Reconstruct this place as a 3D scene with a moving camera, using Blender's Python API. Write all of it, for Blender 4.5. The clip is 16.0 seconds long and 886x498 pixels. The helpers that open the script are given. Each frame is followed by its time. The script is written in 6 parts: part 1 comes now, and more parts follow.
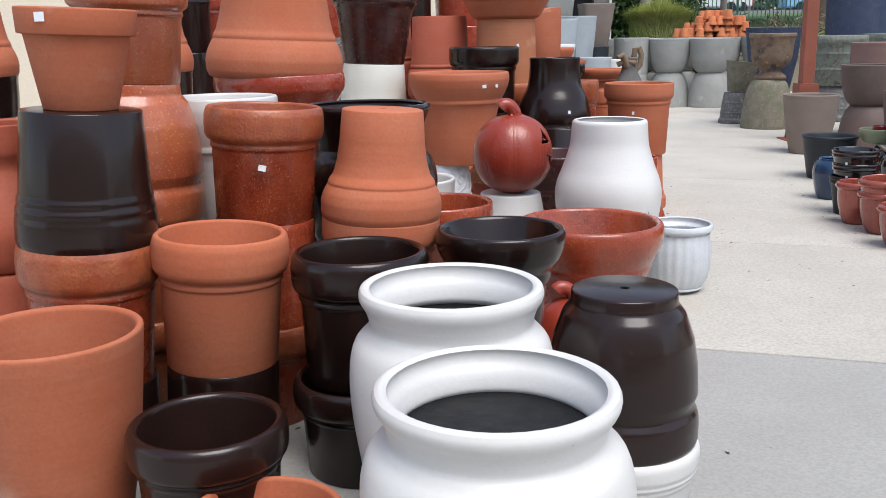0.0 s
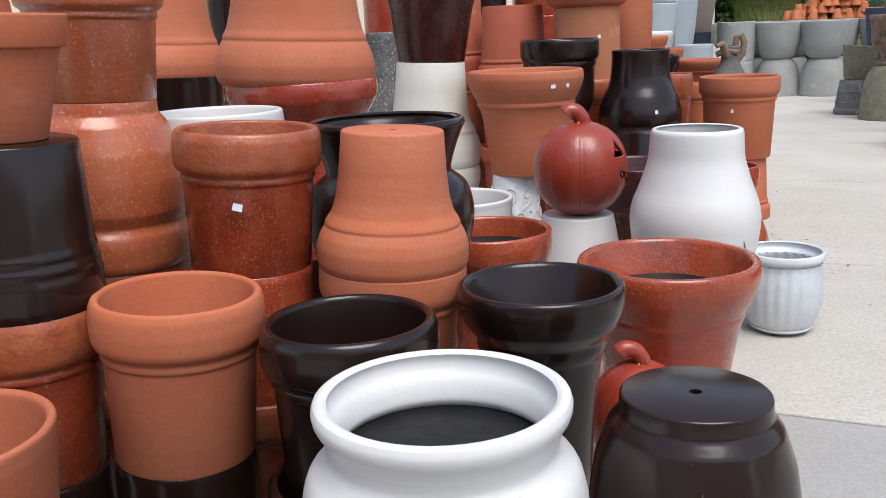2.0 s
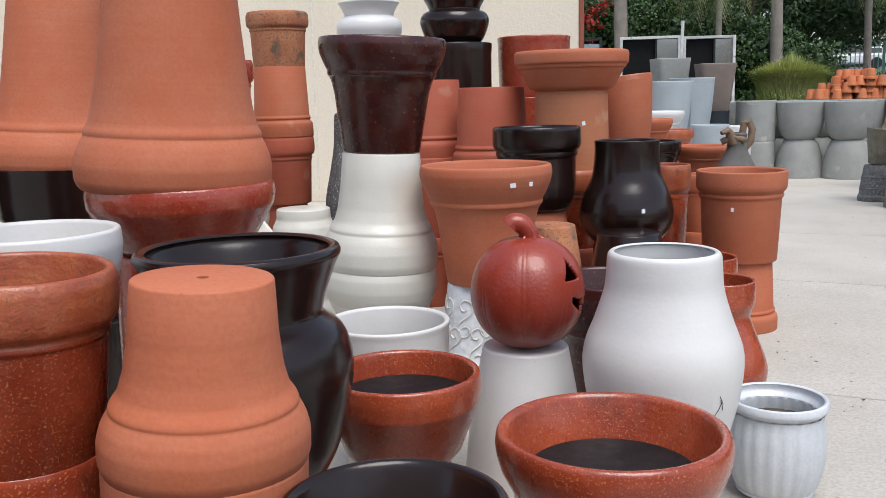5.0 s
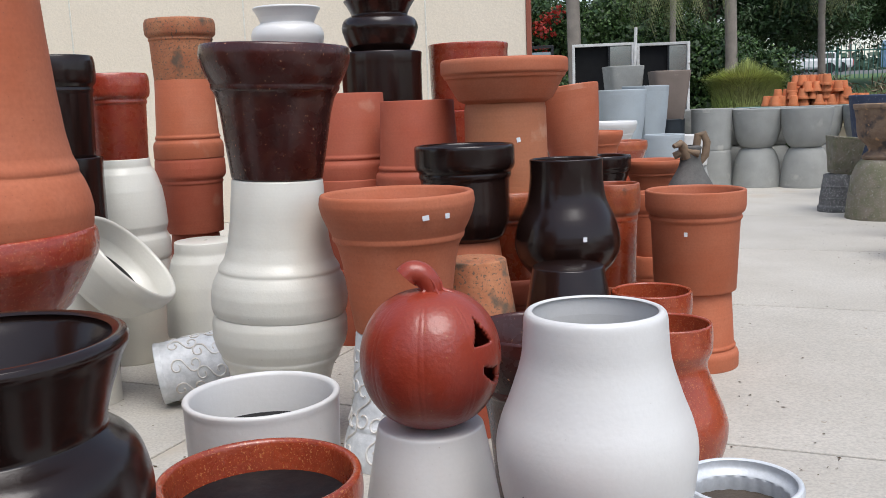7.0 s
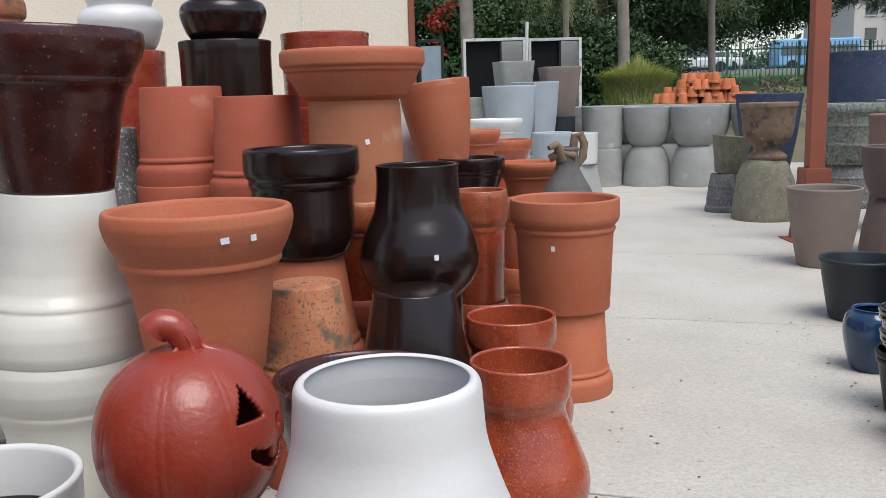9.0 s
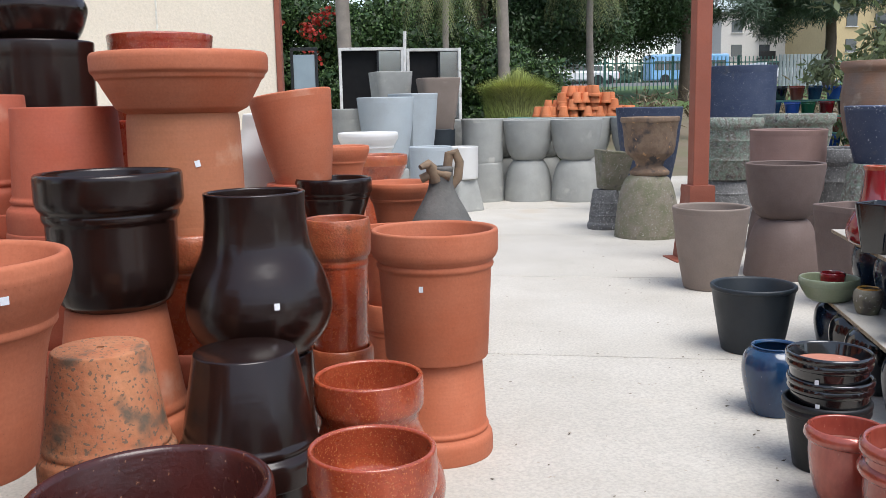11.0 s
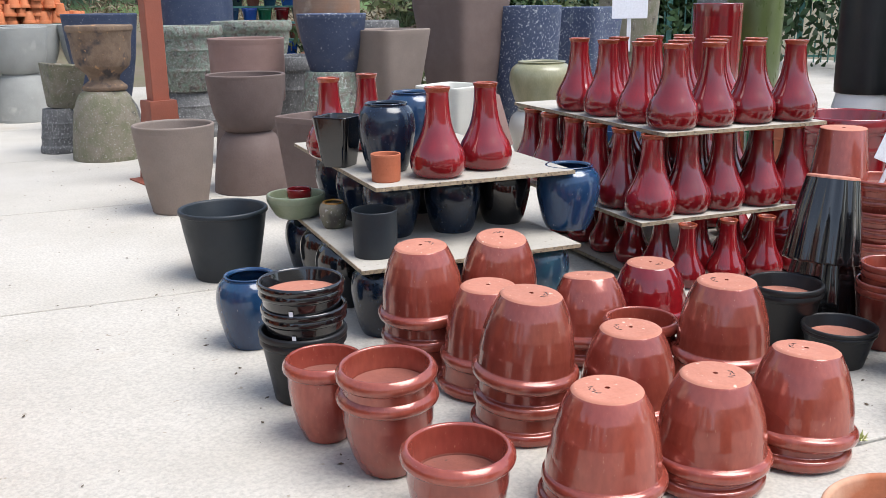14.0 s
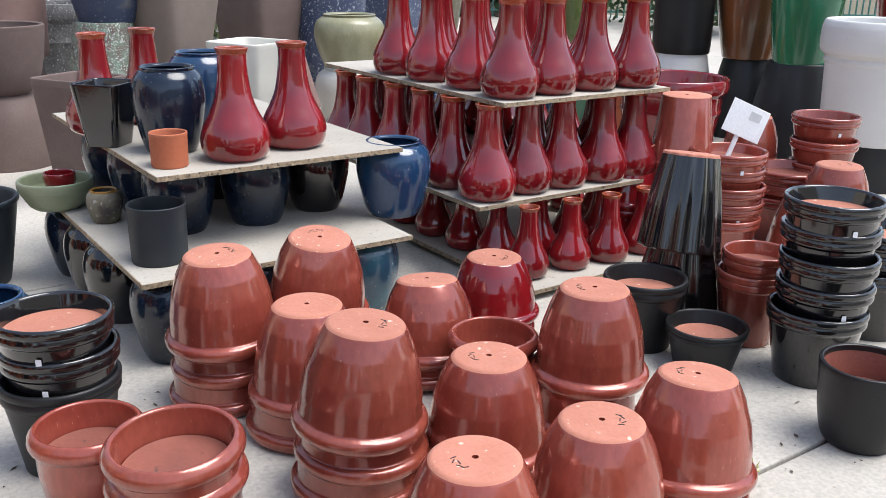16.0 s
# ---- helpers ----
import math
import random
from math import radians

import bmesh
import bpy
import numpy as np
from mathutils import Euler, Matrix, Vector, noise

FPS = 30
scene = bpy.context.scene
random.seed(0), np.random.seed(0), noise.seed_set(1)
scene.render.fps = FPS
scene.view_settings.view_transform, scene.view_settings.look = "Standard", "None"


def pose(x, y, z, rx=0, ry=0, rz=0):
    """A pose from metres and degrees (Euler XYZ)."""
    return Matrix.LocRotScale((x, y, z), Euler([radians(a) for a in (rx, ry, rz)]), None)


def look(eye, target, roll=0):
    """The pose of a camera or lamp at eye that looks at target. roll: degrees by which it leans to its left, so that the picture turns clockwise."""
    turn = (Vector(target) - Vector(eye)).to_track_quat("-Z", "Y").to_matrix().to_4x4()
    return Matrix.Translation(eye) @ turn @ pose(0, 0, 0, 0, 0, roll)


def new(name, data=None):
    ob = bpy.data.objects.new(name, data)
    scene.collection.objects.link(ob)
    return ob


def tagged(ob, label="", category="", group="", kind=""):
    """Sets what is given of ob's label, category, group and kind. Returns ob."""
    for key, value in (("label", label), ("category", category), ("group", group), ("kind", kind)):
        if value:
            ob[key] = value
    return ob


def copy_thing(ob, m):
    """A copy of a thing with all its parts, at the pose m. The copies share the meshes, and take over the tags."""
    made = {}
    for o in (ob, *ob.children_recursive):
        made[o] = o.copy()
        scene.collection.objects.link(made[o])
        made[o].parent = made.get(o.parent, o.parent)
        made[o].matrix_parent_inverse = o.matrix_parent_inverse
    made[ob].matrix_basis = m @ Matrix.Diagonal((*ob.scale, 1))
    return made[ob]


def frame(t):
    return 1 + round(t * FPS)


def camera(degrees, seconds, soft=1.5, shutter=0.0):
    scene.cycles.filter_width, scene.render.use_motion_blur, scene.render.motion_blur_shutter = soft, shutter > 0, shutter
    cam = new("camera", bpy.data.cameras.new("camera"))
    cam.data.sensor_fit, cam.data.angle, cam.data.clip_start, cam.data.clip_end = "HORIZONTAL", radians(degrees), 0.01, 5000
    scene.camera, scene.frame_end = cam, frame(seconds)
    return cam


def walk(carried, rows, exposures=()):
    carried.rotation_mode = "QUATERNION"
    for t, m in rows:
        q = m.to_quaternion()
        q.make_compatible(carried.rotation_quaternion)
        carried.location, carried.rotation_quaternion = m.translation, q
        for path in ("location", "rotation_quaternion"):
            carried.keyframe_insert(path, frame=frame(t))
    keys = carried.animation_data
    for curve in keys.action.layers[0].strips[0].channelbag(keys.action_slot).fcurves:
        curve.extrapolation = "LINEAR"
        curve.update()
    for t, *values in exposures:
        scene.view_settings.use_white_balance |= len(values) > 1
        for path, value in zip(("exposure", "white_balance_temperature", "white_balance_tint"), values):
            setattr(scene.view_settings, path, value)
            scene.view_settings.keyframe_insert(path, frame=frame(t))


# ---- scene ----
cam = camera(51.7, 16.0, soft=0.6)
PATH = [
    (0, (0.094, 0.106, 1.348), (0.046, 2.054, 0.895), -1.0),
    (0.5, (0.116, 0.3, 1.36), (0.014, 2.245, 0.902), -1.2),
    (1, (0.16, 0.468, 1.363), (0.002, 2.406, 0.896), -0.8),
    (1.5, (0.249, 0.654, 1.369), (-0.008, 2.583, 0.907), -0.8),
    (2, (0.281, 0.823, 1.373), (0.015, 2.748, 0.902), -2.3),
    (2.5, (0.275, 1.002, 1.393), (0.08, 2.934, 0.914), -2.9),
    (3, (0.287, 1.122, 1.412), (0.098, 3.058, 0.945), -3.0),
    (3.5, (0.386, 1.234, 1.422), (0.105, 3.171, 1.012), -2.0),
    (4, (0.407, 1.365, 1.423), (0.086, 3.307, 1.069), -1.4),
    (4.2, (0.457, 1.391, 1.446), (0.108, 3.33, 1.1), -1.7),
    (6.3, (0.639, 2.076, 1.455), (0.378, 4.035, 1.143), -1.1),
    (6.5, (0.658, 2.135, 1.458), (0.393, 4.092, 1.146), -1.5),
    (7, (0.711, 2.286, 1.469), (0.465, 4.247, 1.159), -2.1),
    (7.5, (0.779, 2.436, 1.475), (0.561, 4.399, 1.161), -2.4),
    (8, (0.882, 2.584, 1.477), (0.676, 4.548, 1.163), -1.6),
    (8.5, (0.937, 2.708, 1.475), (0.794, 4.677, 1.149), -1.7),
    (8.7, (0.942, 2.782, 1.473), (0.847, 4.753, 1.144), -1.7),
    (10.8, (1.096, 3.518, 1.481), (1.232, 5.49, 1.175), -0.6),
    (11, (1.096, 3.565, 1.482), (1.305, 5.53, 1.171), -1.1),
    (11.5, (1.085, 3.649, 1.502), (1.56, 5.564, 1.173), -2.3),
    (12, (1.109, 3.692, 1.511), (1.837, 5.521, 1.163), -3.2),
    (12.5, (1.138, 3.692, 1.521), (2.037, 5.439, 1.145), -3.4),
    (13, (1.204, 3.757, 1.518), (2.203, 5.439, 1.103), -2.8),
    (13.5, (1.291, 3.835, 1.516), (2.358, 5.464, 1.059), -1.8),
    (14, (1.358, 3.94, 1.506), (2.548, 5.459, 0.982), -0.7),
    (14.5, (1.381, 4.102, 1.515), (2.716, 5.483, 0.956), -0.3),
    (15, (1.496, 4.252, 1.497), (2.912, 5.542, 0.924), -0.2),
    (15.5, (1.679, 4.401, 1.482), (3.126, 5.647, 0.886), 0.7),
    (16, (1.829, 4.536, 1.479), (3.302, 5.738, 0.857), 1.1),
]
walk(cam, [(t, look(eye, target, roll)) for t, eye, target, roll in PATH], exposures=[(0, 1.13), (4, 1.04), (8.5, 0.92), (11, 1.26), (12.5, 1.41), (16, 1.46)])

# ---- world and light: overcast day ----
world = bpy.data.worlds.new("world")
scene.world = world
world.use_nodes = True
wn, wl = world.node_tree.nodes, world.node_tree.links
wn.clear()
sky = wn.new("ShaderNodeTexSky")
sky.sky_type = "NISHITA"
sky.sun_disc = False
sky.sun_elevation, sky.sun_rotation = radians(62), radians(150)
sky.air_density, sky.dust_density, sky.ozone_density = 1.0, 1.2, 1.0
pale = wn.new("ShaderNodeHueSaturation")
pale.inputs["Saturation"].default_value = 0.72
wbg = wn.new("ShaderNodeBackground")
wbg.inputs["Strength"].default_value = 0.10
wout = wn.new("ShaderNodeOutputWorld")
wl.new(sky.outputs[0], pale.inputs["Color"])
wl.new(pale.outputs[0], wbg.inputs["Color"])
wl.new(wbg.outputs[0], wout.inputs["Surface"])
sun_data = bpy.data.lights.new("sun", "SUN")
sun_data.energy, sun_data.angle, sun_data.color = 1.5, radians(40), (1.0, 0.975, 0.95)
sun = new("sun", sun_data)
sun.matrix_world = look((4, -7, 17), (0, 0, 0))


# ---- materials ----
def material(name, base, second=None, amount=0.5, scale=6.0, rough=0.6, metal=0.0, coat=0.0, bump=0.15, grain=90.0,
             speck=None, speck_size=60.0, speck_cut=0.62, vary=0.12, streak=0.0, spec=0.5, worn=None, worn_cut=0.6, tooth=0.25, turned=0.0, edge=None):
    """Two scales of colour variation, fine relief, optional specks and worn patches."""
    m = bpy.data.materials.new(name)
    m.use_nodes = True
    n, l = m.node_tree.nodes, m.node_tree.links
    p = n["Principled BSDF"]
    p.inputs["Metallic"].default_value = metal
    p.inputs["Coat Weight"].default_value = coat
    p.inputs["Coat Roughness"].default_value = 0.08
    p.inputs["Specular IOR Level"].default_value = spec
    tc = n.new("ShaderNodeTexCoord")
    info = n.new("ShaderNodeObjectInfo")
    shift = n.new("ShaderNodeVectorMath")
    shift.operation = "MULTIPLY_ADD"
    shift.inputs[1].default_value = (1, 1, 1 if not streak else 1 - streak)
    off = n.new("ShaderNodeCombineXYZ")
    mul = n.new("ShaderNodeMath")
    mul.operation = "MULTIPLY"
    mul.inputs[1].default_value = 37.0
    l.new(info.outputs["Random"], mul.inputs[0])
    l.new(mul.outputs[0], off.inputs[0])
    l.new(mul.outputs[0], off.inputs[2])
    l.new(tc.outputs["Object"], shift.inputs[0])
    l.new(off.outputs[0], shift.inputs[2])

    def noisy(s, detail, lo, hi, source=None):
        t = n.new("ShaderNodeTexNoise")
        t.inputs["Scale"].default_value, t.inputs["Detail"].default_value = s, detail
        l.new(source or shift.outputs[0], t.inputs["Vector"])
        r = n.new("ShaderNodeMapRange")
        r.inputs["From Min"].default_value, r.inputs["From Max"].default_value = lo, hi
        l.new(t.outputs["Fac"], r.inputs["Value"])
        return r.outputs[0]

    def mixed(fac, a, b):
        x = n.new("ShaderNodeMix")
        x.data_type = "RGBA"
        for sock, v in ((x.inputs[0], fac), (x.inputs[6], a), (x.inputs[7], b)):
            if isinstance(v, (tuple, float, int)):
                sock.default_value = v if not isinstance(v, tuple) else (*v, 1)
            else:
                l.new(v, sock)
        return x.outputs[2]

    second = second or tuple(c * 0.72 for c in base)
    big = n.new("ShaderNodeMath")
    big.operation = "MULTIPLY"
    big.inputs[1].default_value = amount
    l.new(noisy(scale, 5, 0.35, 0.68), big.inputs[0])
    col = mixed(big.outputs[0], base, second)
    fine = n.new("ShaderNodeMath")
    fine.operation = "MULTIPLY"
    fine.inputs[1].default_value = tooth
    l.new(noisy(grain, 3, 0.35, 0.7), fine.inputs[0])
    col = mixed(fine.outputs[0], col, tuple(min(1, c * 0.6) for c in base))
    rings = None
    if turned:
        squash = n.new("ShaderNodeVectorMath")
        squash.operation = "MULTIPLY"
        squash.inputs[1].default_value = (1, 1, 45)
        l.new(shift.outputs[0], squash.inputs[0])
        rings = noisy(2.2, 4, 0.3, 0.7, squash.outputs[0])
        faint = n.new("ShaderNodeMath")
        faint.operation = "MULTIPLY"
        faint.inputs[1].default_value = turned
        l.new(rings, faint.inputs[0])
        col = mixed(faint.outputs[0], col, tuple(min(1, c * 0.62) for c in base))
    if worn:
        col = mixed(noisy(scale * 0.8, 9, worn_cut, worn_cut + 0.1), col, worn)
    if speck:
        col = mixed(noisy(speck_size, 2, speck_cut, speck_cut + 0.06), col, speck)
    # Edge colour on convex rims: rubbed glaze, and lip highlights painted in.
    if edge:
        geo = n.new("ShaderNodeNewGeometry")
        convex = n.new("ShaderNodeMapRange")
        convex.inputs["From Min"].default_value, convex.inputs["From Max"].default_value = 0.51, 0.60
        l.new(geo.outputs["Pointiness"], convex.inputs["Value"])
        edge_mix = n.new("ShaderNodeMath")
        edge_mix.operation = "MULTIPLY"
        l.new(convex.outputs[0], edge_mix.inputs[0])
        l.new(noisy(22, 6, 0.40, 0.62), edge_mix.inputs[1])
        col = mixed(edge_mix.outputs[0], col, edge)
    hsv = n.new("ShaderNodeHueSaturation")
    val = n.new("ShaderNodeMapRange")
    val.inputs["To Min"].default_value, val.inputs["To Max"].default_value = 1 - vary, 1 + vary
    l.new(info.outputs["Random"], val.inputs["Value"])
    l.new(val.outputs[0], hsv.inputs["Value"])
    l.new(col, hsv.inputs["Color"])
    l.new(hsv.outputs[0], p.inputs["Base Color"])
    rr = n.new("ShaderNodeMapRange")
    rr.inputs["To Min"].default_value, rr.inputs["To Max"].default_value = max(0.03, rough * 0.86), min(1, rough * 1.16)
    l.new(noisy(scale * 2.3, 6, 0.3, 0.7), rr.inputs["Value"])
    l.new(rr.outputs[0], p.inputs["Roughness"])
    if bump:
        b = n.new("ShaderNodeBump")
        b.inputs["Strength"].default_value, b.inputs["Distance"].default_value = bump, 0.004
        l.new(noisy(grain * 0.8, 4, 0.2, 0.8), b.inputs["Height"])
        last = b
        if turned:
            b2 = n.new("ShaderNodeBump")
            b2.inputs["Strength"].default_value, b2.inputs["Distance"].default_value = turned * 0.22, 0.003
            l.new(rings, b2.inputs["Height"])
            l.new(b.outputs[0], b2.inputs["Normal"])
            last = b2
        l.new(last.outputs[0], p.inputs["Normal"])
    return m


TERRA = material("terracotta", (0.46, 0.122, 0.052), (0.51, 0.175, 0.092), 0.7, 3.5, 0.75, bump=0.12, vary=0.09, worn=(0.54, 0.27, 0.18), worn_cut=0.665, turned=0.16, speck=(0.30, 0.085, 0.045), speck_size=130, speck_cut=0.7, edge=(0.56, 0.27, 0.17))
TERRA_PALE = material("terracotta_dusty", (0.49, 0.185, 0.09), (0.43, 0.14, 0.065), 0.8, 3.0, 0.85, bump=0.15, vary=0.06, worn=(0.60, 0.36, 0.24), worn_cut=0.57, turned=0.2)
TERRA_RED = material("red_terracotta", (0.37, 0.078, 0.038), (0.42, 0.115, 0.06), 0.7, 4, 0.7, bump=0.12, vary=0.1, worn=(0.45, 0.2, 0.13), worn_cut=0.66, turned=0.15, edge=(0.48, 0.2, 0.13))
TERRA_OLD = material("weathered_terracotta", (0.50, 0.21, 0.10), (0.40, 0.12, 0.055), 0.9, 9, 0.88, bump=0.5, grain=60, worn=(0.13, 0.09, 0.06), worn_cut=0.565, speck=(0.16, 0.10, 0.065), speck_size=85, speck_cut=0.58, turned=0.3, tooth=0.4, edge=(0.58, 0.36, 0.23))
RUST = material("rust_glaze", (0.40, 0.070, 0.027), (0.23, 0.030, 0.014), 1.0, 6, 0.27, coat=0.35, bump=0.22, grain=85, tooth=0.6, worn=(0.15, 0.028, 0.016), worn_cut=0.60, speck=(0.46, 0.16, 0.06), speck_size=190, speck_cut=0.60, turned=0.3, edge=(0.52, 0.24, 0.10))
RUST_RIM = material("scorched_rust_rim", (0.43, 0.120, 0.046), (0.30, 0.055, 0.023), 1.0, 14, 0.4, coat=0.25, tooth=0.6, bump=0.4, grain=110, worn=(0.17, 0.065, 0.032), worn_cut=0.62, speck=(0.17, 0.07, 0.035), speck_size=170, speck_cut=0.62, edge=(0.56, 0.30, 0.15))
# Rust glaze in dusty orange, paler still for a sheen put into the colour.
RUST_DUSTY_SHEEN = material("dusty_orange_rust_glaze_with_sheen", (0.47, 0.135, 0.058), (0.36, 0.070, 0.030), 1.0, 5, 0.3, coat=0.35, bump=0.16, grain=85, tooth=0.35, worn=(0.24, 0.04, 0.02), worn_cut=0.63, speck=(0.55, 0.27, 0.13), speck_size=150, speck_cut=0.62, turned=0.3, edge=(0.56, 0.30, 0.16))
RED_GLAZE = material("brick_red_glaze", (0.31, 0.034, 0.018), (0.38, 0.075, 0.032), 0.9, 9, 0.28, coat=0.4, bump=0.25, tooth=0.45, speck=(0.45, 0.16, 0.07), speck_size=170, speck_cut=0.62, turned=0.3, edge=(0.45, 0.17, 0.08))
DARK = material("dark_brown_glaze", (0.0145, 0.0068, 0.0055), (0.020, 0.0095, 0.0078), 0.7, 5, 0.22, coat=0.05, spec=0.42, tooth=0.15, bump=0.08, grain=50, vary=0.2, speck=(0.12, 0.09, 0.075), speck_size=120, speck_cut=0.755, turned=0.12, edge=(0.11, 0.088, 0.078))
MAROON = material("dark_maroon_glaze", (0.058, 0.0125, 0.010), (0.026, 0.0085, 0.007), 0.8, 6, 0.26, coat=0.08, spec=0.45, bump=0.15, worn=(0.075, 0.024, 0.017), worn_cut=0.6, speck=(0.35, 0.18, 0.10), speck_size=75, speck_cut=0.685, turned=0.2, edge=(0.16, 0.07, 0.045))
WHITE = material("white_glaze", (0.68, 0.675, 0.66), (0.60, 0.585, 0.56), 0.6, 3, 0.4, coat=0.15, bump=0.08, vary=0.03, tooth=0.06, speck=(0.42, 0.38, 0.33), speck_size=90, speck_cut=0.765, turned=0.05, edge=(0.55, 0.50, 0.44))
CREAM = material("warm_white_glaze", (0.69, 0.675, 0.60), (0.59, 0.57, 0.51), 0.6, 4, 0.38, coat=0.2, bump=0.1, vary=0.04, tooth=0.06, speck=(0.40, 0.36, 0.30), speck_size=90, speck_cut=0.76, turned=0.06, edge=(0.52, 0.47, 0.40))
ORNATE = material("embossed_white", (0.72, 0.74, 0.76), (0.45, 0.48, 0.5), 0.7, 22, 0.5, coat=0.1, bump=0.9, grain=26, vary=0.03)
FLUTED = material("blue_white_glaze", (0.66, 0.69, 0.72), (0.5, 0.53, 0.56), 0.6, 8, 0.35, coat=0.2, bump=0.12, vary=0.03, worn=(0.5, 0.46, 0.42), worn_cut=0.7)
# Black for tar coats, scratches and the shade painted inside some vessels.
TAR_AND_SHADE = material("black_lining_and_shade", (0.006, 0.006, 0.007), (0.016, 0.015, 0.015), 0.6, 12, 0.5, spec=0.25, bump=0.4, grain=30)
SOIL = material("damp_soil", (0.06, 0.045, 0.035), (0.1, 0.08, 0.06), 0.7, 14, 0.6, bump=0.6, grain=60)
OXBLOOD = material("oxblood_glaze", (0.25, 0.009, 0.013), (0.12, 0.006, 0.009), 0.8, 9, 0.09, coat=0.8, bump=0.05, streak=0.75, vary=0.15, edge=(0.36, 0.12, 0.07))
COPPER = material("lustre_red_brown_glaze", (0.275, 0.052, 0.036), (0.345, 0.086, 0.053), 0.9, 5, 0.2, metal=0.25, coat=0.7, bump=0.14, grain=60, vary=0.18, streak=0.6, worn=(0.20, 0.036, 0.03), worn_cut=0.62, tooth=0.35, speck=(0.40, 0.17, 0.11), speck_size=160, speck_cut=0.70, edge=(0.42, 0.17, 0.12))
PINKISH = material("unglazed_salmon_clay", (0.50, 0.205, 0.14), (0.42, 0.16, 0.105), 0.6, 12, 0.85, bump=0.2, speck=(0.72, 0.5, 0.4), speck_size=50, speck_cut=0.68)
INNER = material("reddish_inner_clay", (0.25, 0.08, 0.055), (0.18, 0.06, 0.045), 0.7, 9, 0.6, bump=0.2, speck=(0.08, 0.04, 0.03), speck_size=40, speck_cut=0.7)
BLACK = material("black_gloss_glaze", (0.006, 0.006, 0.007), (0.012, 0.011, 0.011), 0.6, 8, 0.09, coat=0.7, spec=0.5, bump=0.05, speck=(0.2, 0.19, 0.18), speck_size=120, speck_cut=0.75)
BLACK_MATT = material("charcoal_satin", (0.012, 0.013, 0.014), (0.02, 0.02, 0.021), 0.6, 7, 0.4, spec=0.35, bump=0.1, speck=(0.12, 0.12, 0.12), speck_size=90, speck_cut=0.74)
SLATE = material("slate_plastic", (0.012, 0.018, 0.024), (0.020, 0.026, 0.032), 0.6, 5, 0.5, bump=0.08)
BLUE = material("blue_running_glaze", (0.010, 0.032, 0.092), (0.020, 0.075, 0.15), 0.8, 7, 0.14, coat=0.4, bump=0.08, streak=0.6, speck=(0.25, 0.3, 0.36), speck_size=70, speck_cut=0.72)
NAVY = material("midnight_glaze", (0.006, 0.011, 0.024), (0.012, 0.026, 0.05), 0.8, 7, 0.15, coat=0.3, spec=0.4, bump=0.1, speck=(0.2, 0.24, 0.3), speck_size=95, speck_cut=0.7)
TEAL = material("deep_teal_glaze", (0.015, 0.075, 0.11), (0.02, 0.04, 0.08), 0.8, 9, 0.2, coat=0.6, bump=0.1, speck=(0.2, 0.32, 0.36), speck_size=60, speck_cut=0.68)
SPECKLED = material("speckled_blue_stone", (0.045, 0.064, 0.125), (0.070, 0.090, 0.145), 0.8, 8, 0.6, bump=0.5, grain=60, worn=(0.10, 0.12, 0.16), worn_cut=0.6, speck=(0.42, 0.44, 0.47), speck_size=46, speck_cut=0.60)
NAVY_STONE = material("dark_navy_stone", (0.026, 0.040, 0.085), (0.045, 0.060, 0.105), 0.8, 6, 0.6, bump=0.4, grain=60, worn=(0.08, 0.085, 0.10), worn_cut=0.62, speck=(0.26, 0.28, 0.31), speck_size=60, speck_cut=0.66)
CEMENT = material("grey_cement", (0.34, 0.345, 0.325), (0.27, 0.275, 0.26), 0.7, 5, 0.8, bump=0.2, vary=0.05, worn=(0.42, 0.41, 0.38), worn_cut=0.62)
CEMENT_BLUE = material("pale_blue_fibre_cement", (0.40, 0.45, 0.48), (0.34, 0.37, 0.39), 0.6, 4, 0.7, bump=0.15, vary=0.08)
TAUPE = material("taupe_clay", (0.235, 0.185, 0.155), (0.19, 0.15, 0.125), 0.6, 5, 0.75, bump=0.15, vary=0.05, worn=(0.3, 0.25, 0.22), worn_cut=0.68)
COCOA = material("cocoa_clay", (0.135, 0.094, 0.082), (0.17, 0.122, 0.108), 0.7, 5, 0.75, bump=0.15, vary=0.12, worn=(0.19, 0.15, 0.14), worn_cut=0.68)
ROSE = material("dusty_rose_clay", (0.24, 0.15, 0.13), (0.19, 0.12, 0.105), 0.7, 5, 0.8, bump=0.15, vary=0.05)
MOSSY = material("mossy_stone", (0.21, 0.185, 0.145), (0.13, 0.135, 0.075), 0.9, 8, 0.9, bump=0.8, grain=50, worn=(0.085, 0.075, 0.06), worn_cut=0.58, speck=(0.36, 0.34, 0.30), speck_size=60, speck_cut=0.63)
RUSTIC = material("rustic_brown_urn", (0.16, 0.105, 0.07), (0.24, 0.165, 0.11), 0.9, 8, 0.8, bump=0.7, grain=40, worn=(0.06, 0.05, 0.05), worn_cut=0.58, speck=(0.38, 0.22, 0.11), speck_size=18, speck_cut=0.65)
BARNACLE = material("crusted_green_white_glaze", (0.12, 0.09, 0.075), (0.16, 0.24, 0.18), 1.0, 18, 0.75, bump=1.0, grain=40, speck=(0.50, 0.51, 0.48), speck_size=75, speck_cut=0.57, worn=(0.05, 0.045, 0.045), worn_cut=0.6)
GREYBLACK = material("grey_crusted_stone", (0.10, 0.10, 0.10), (0.18, 0.18, 0.18), 0.8, 14, 0.8, bump=0.9, grain=45, speck=(0.42, 0.42, 0.41), speck_size=65, speck_cut=0.60)
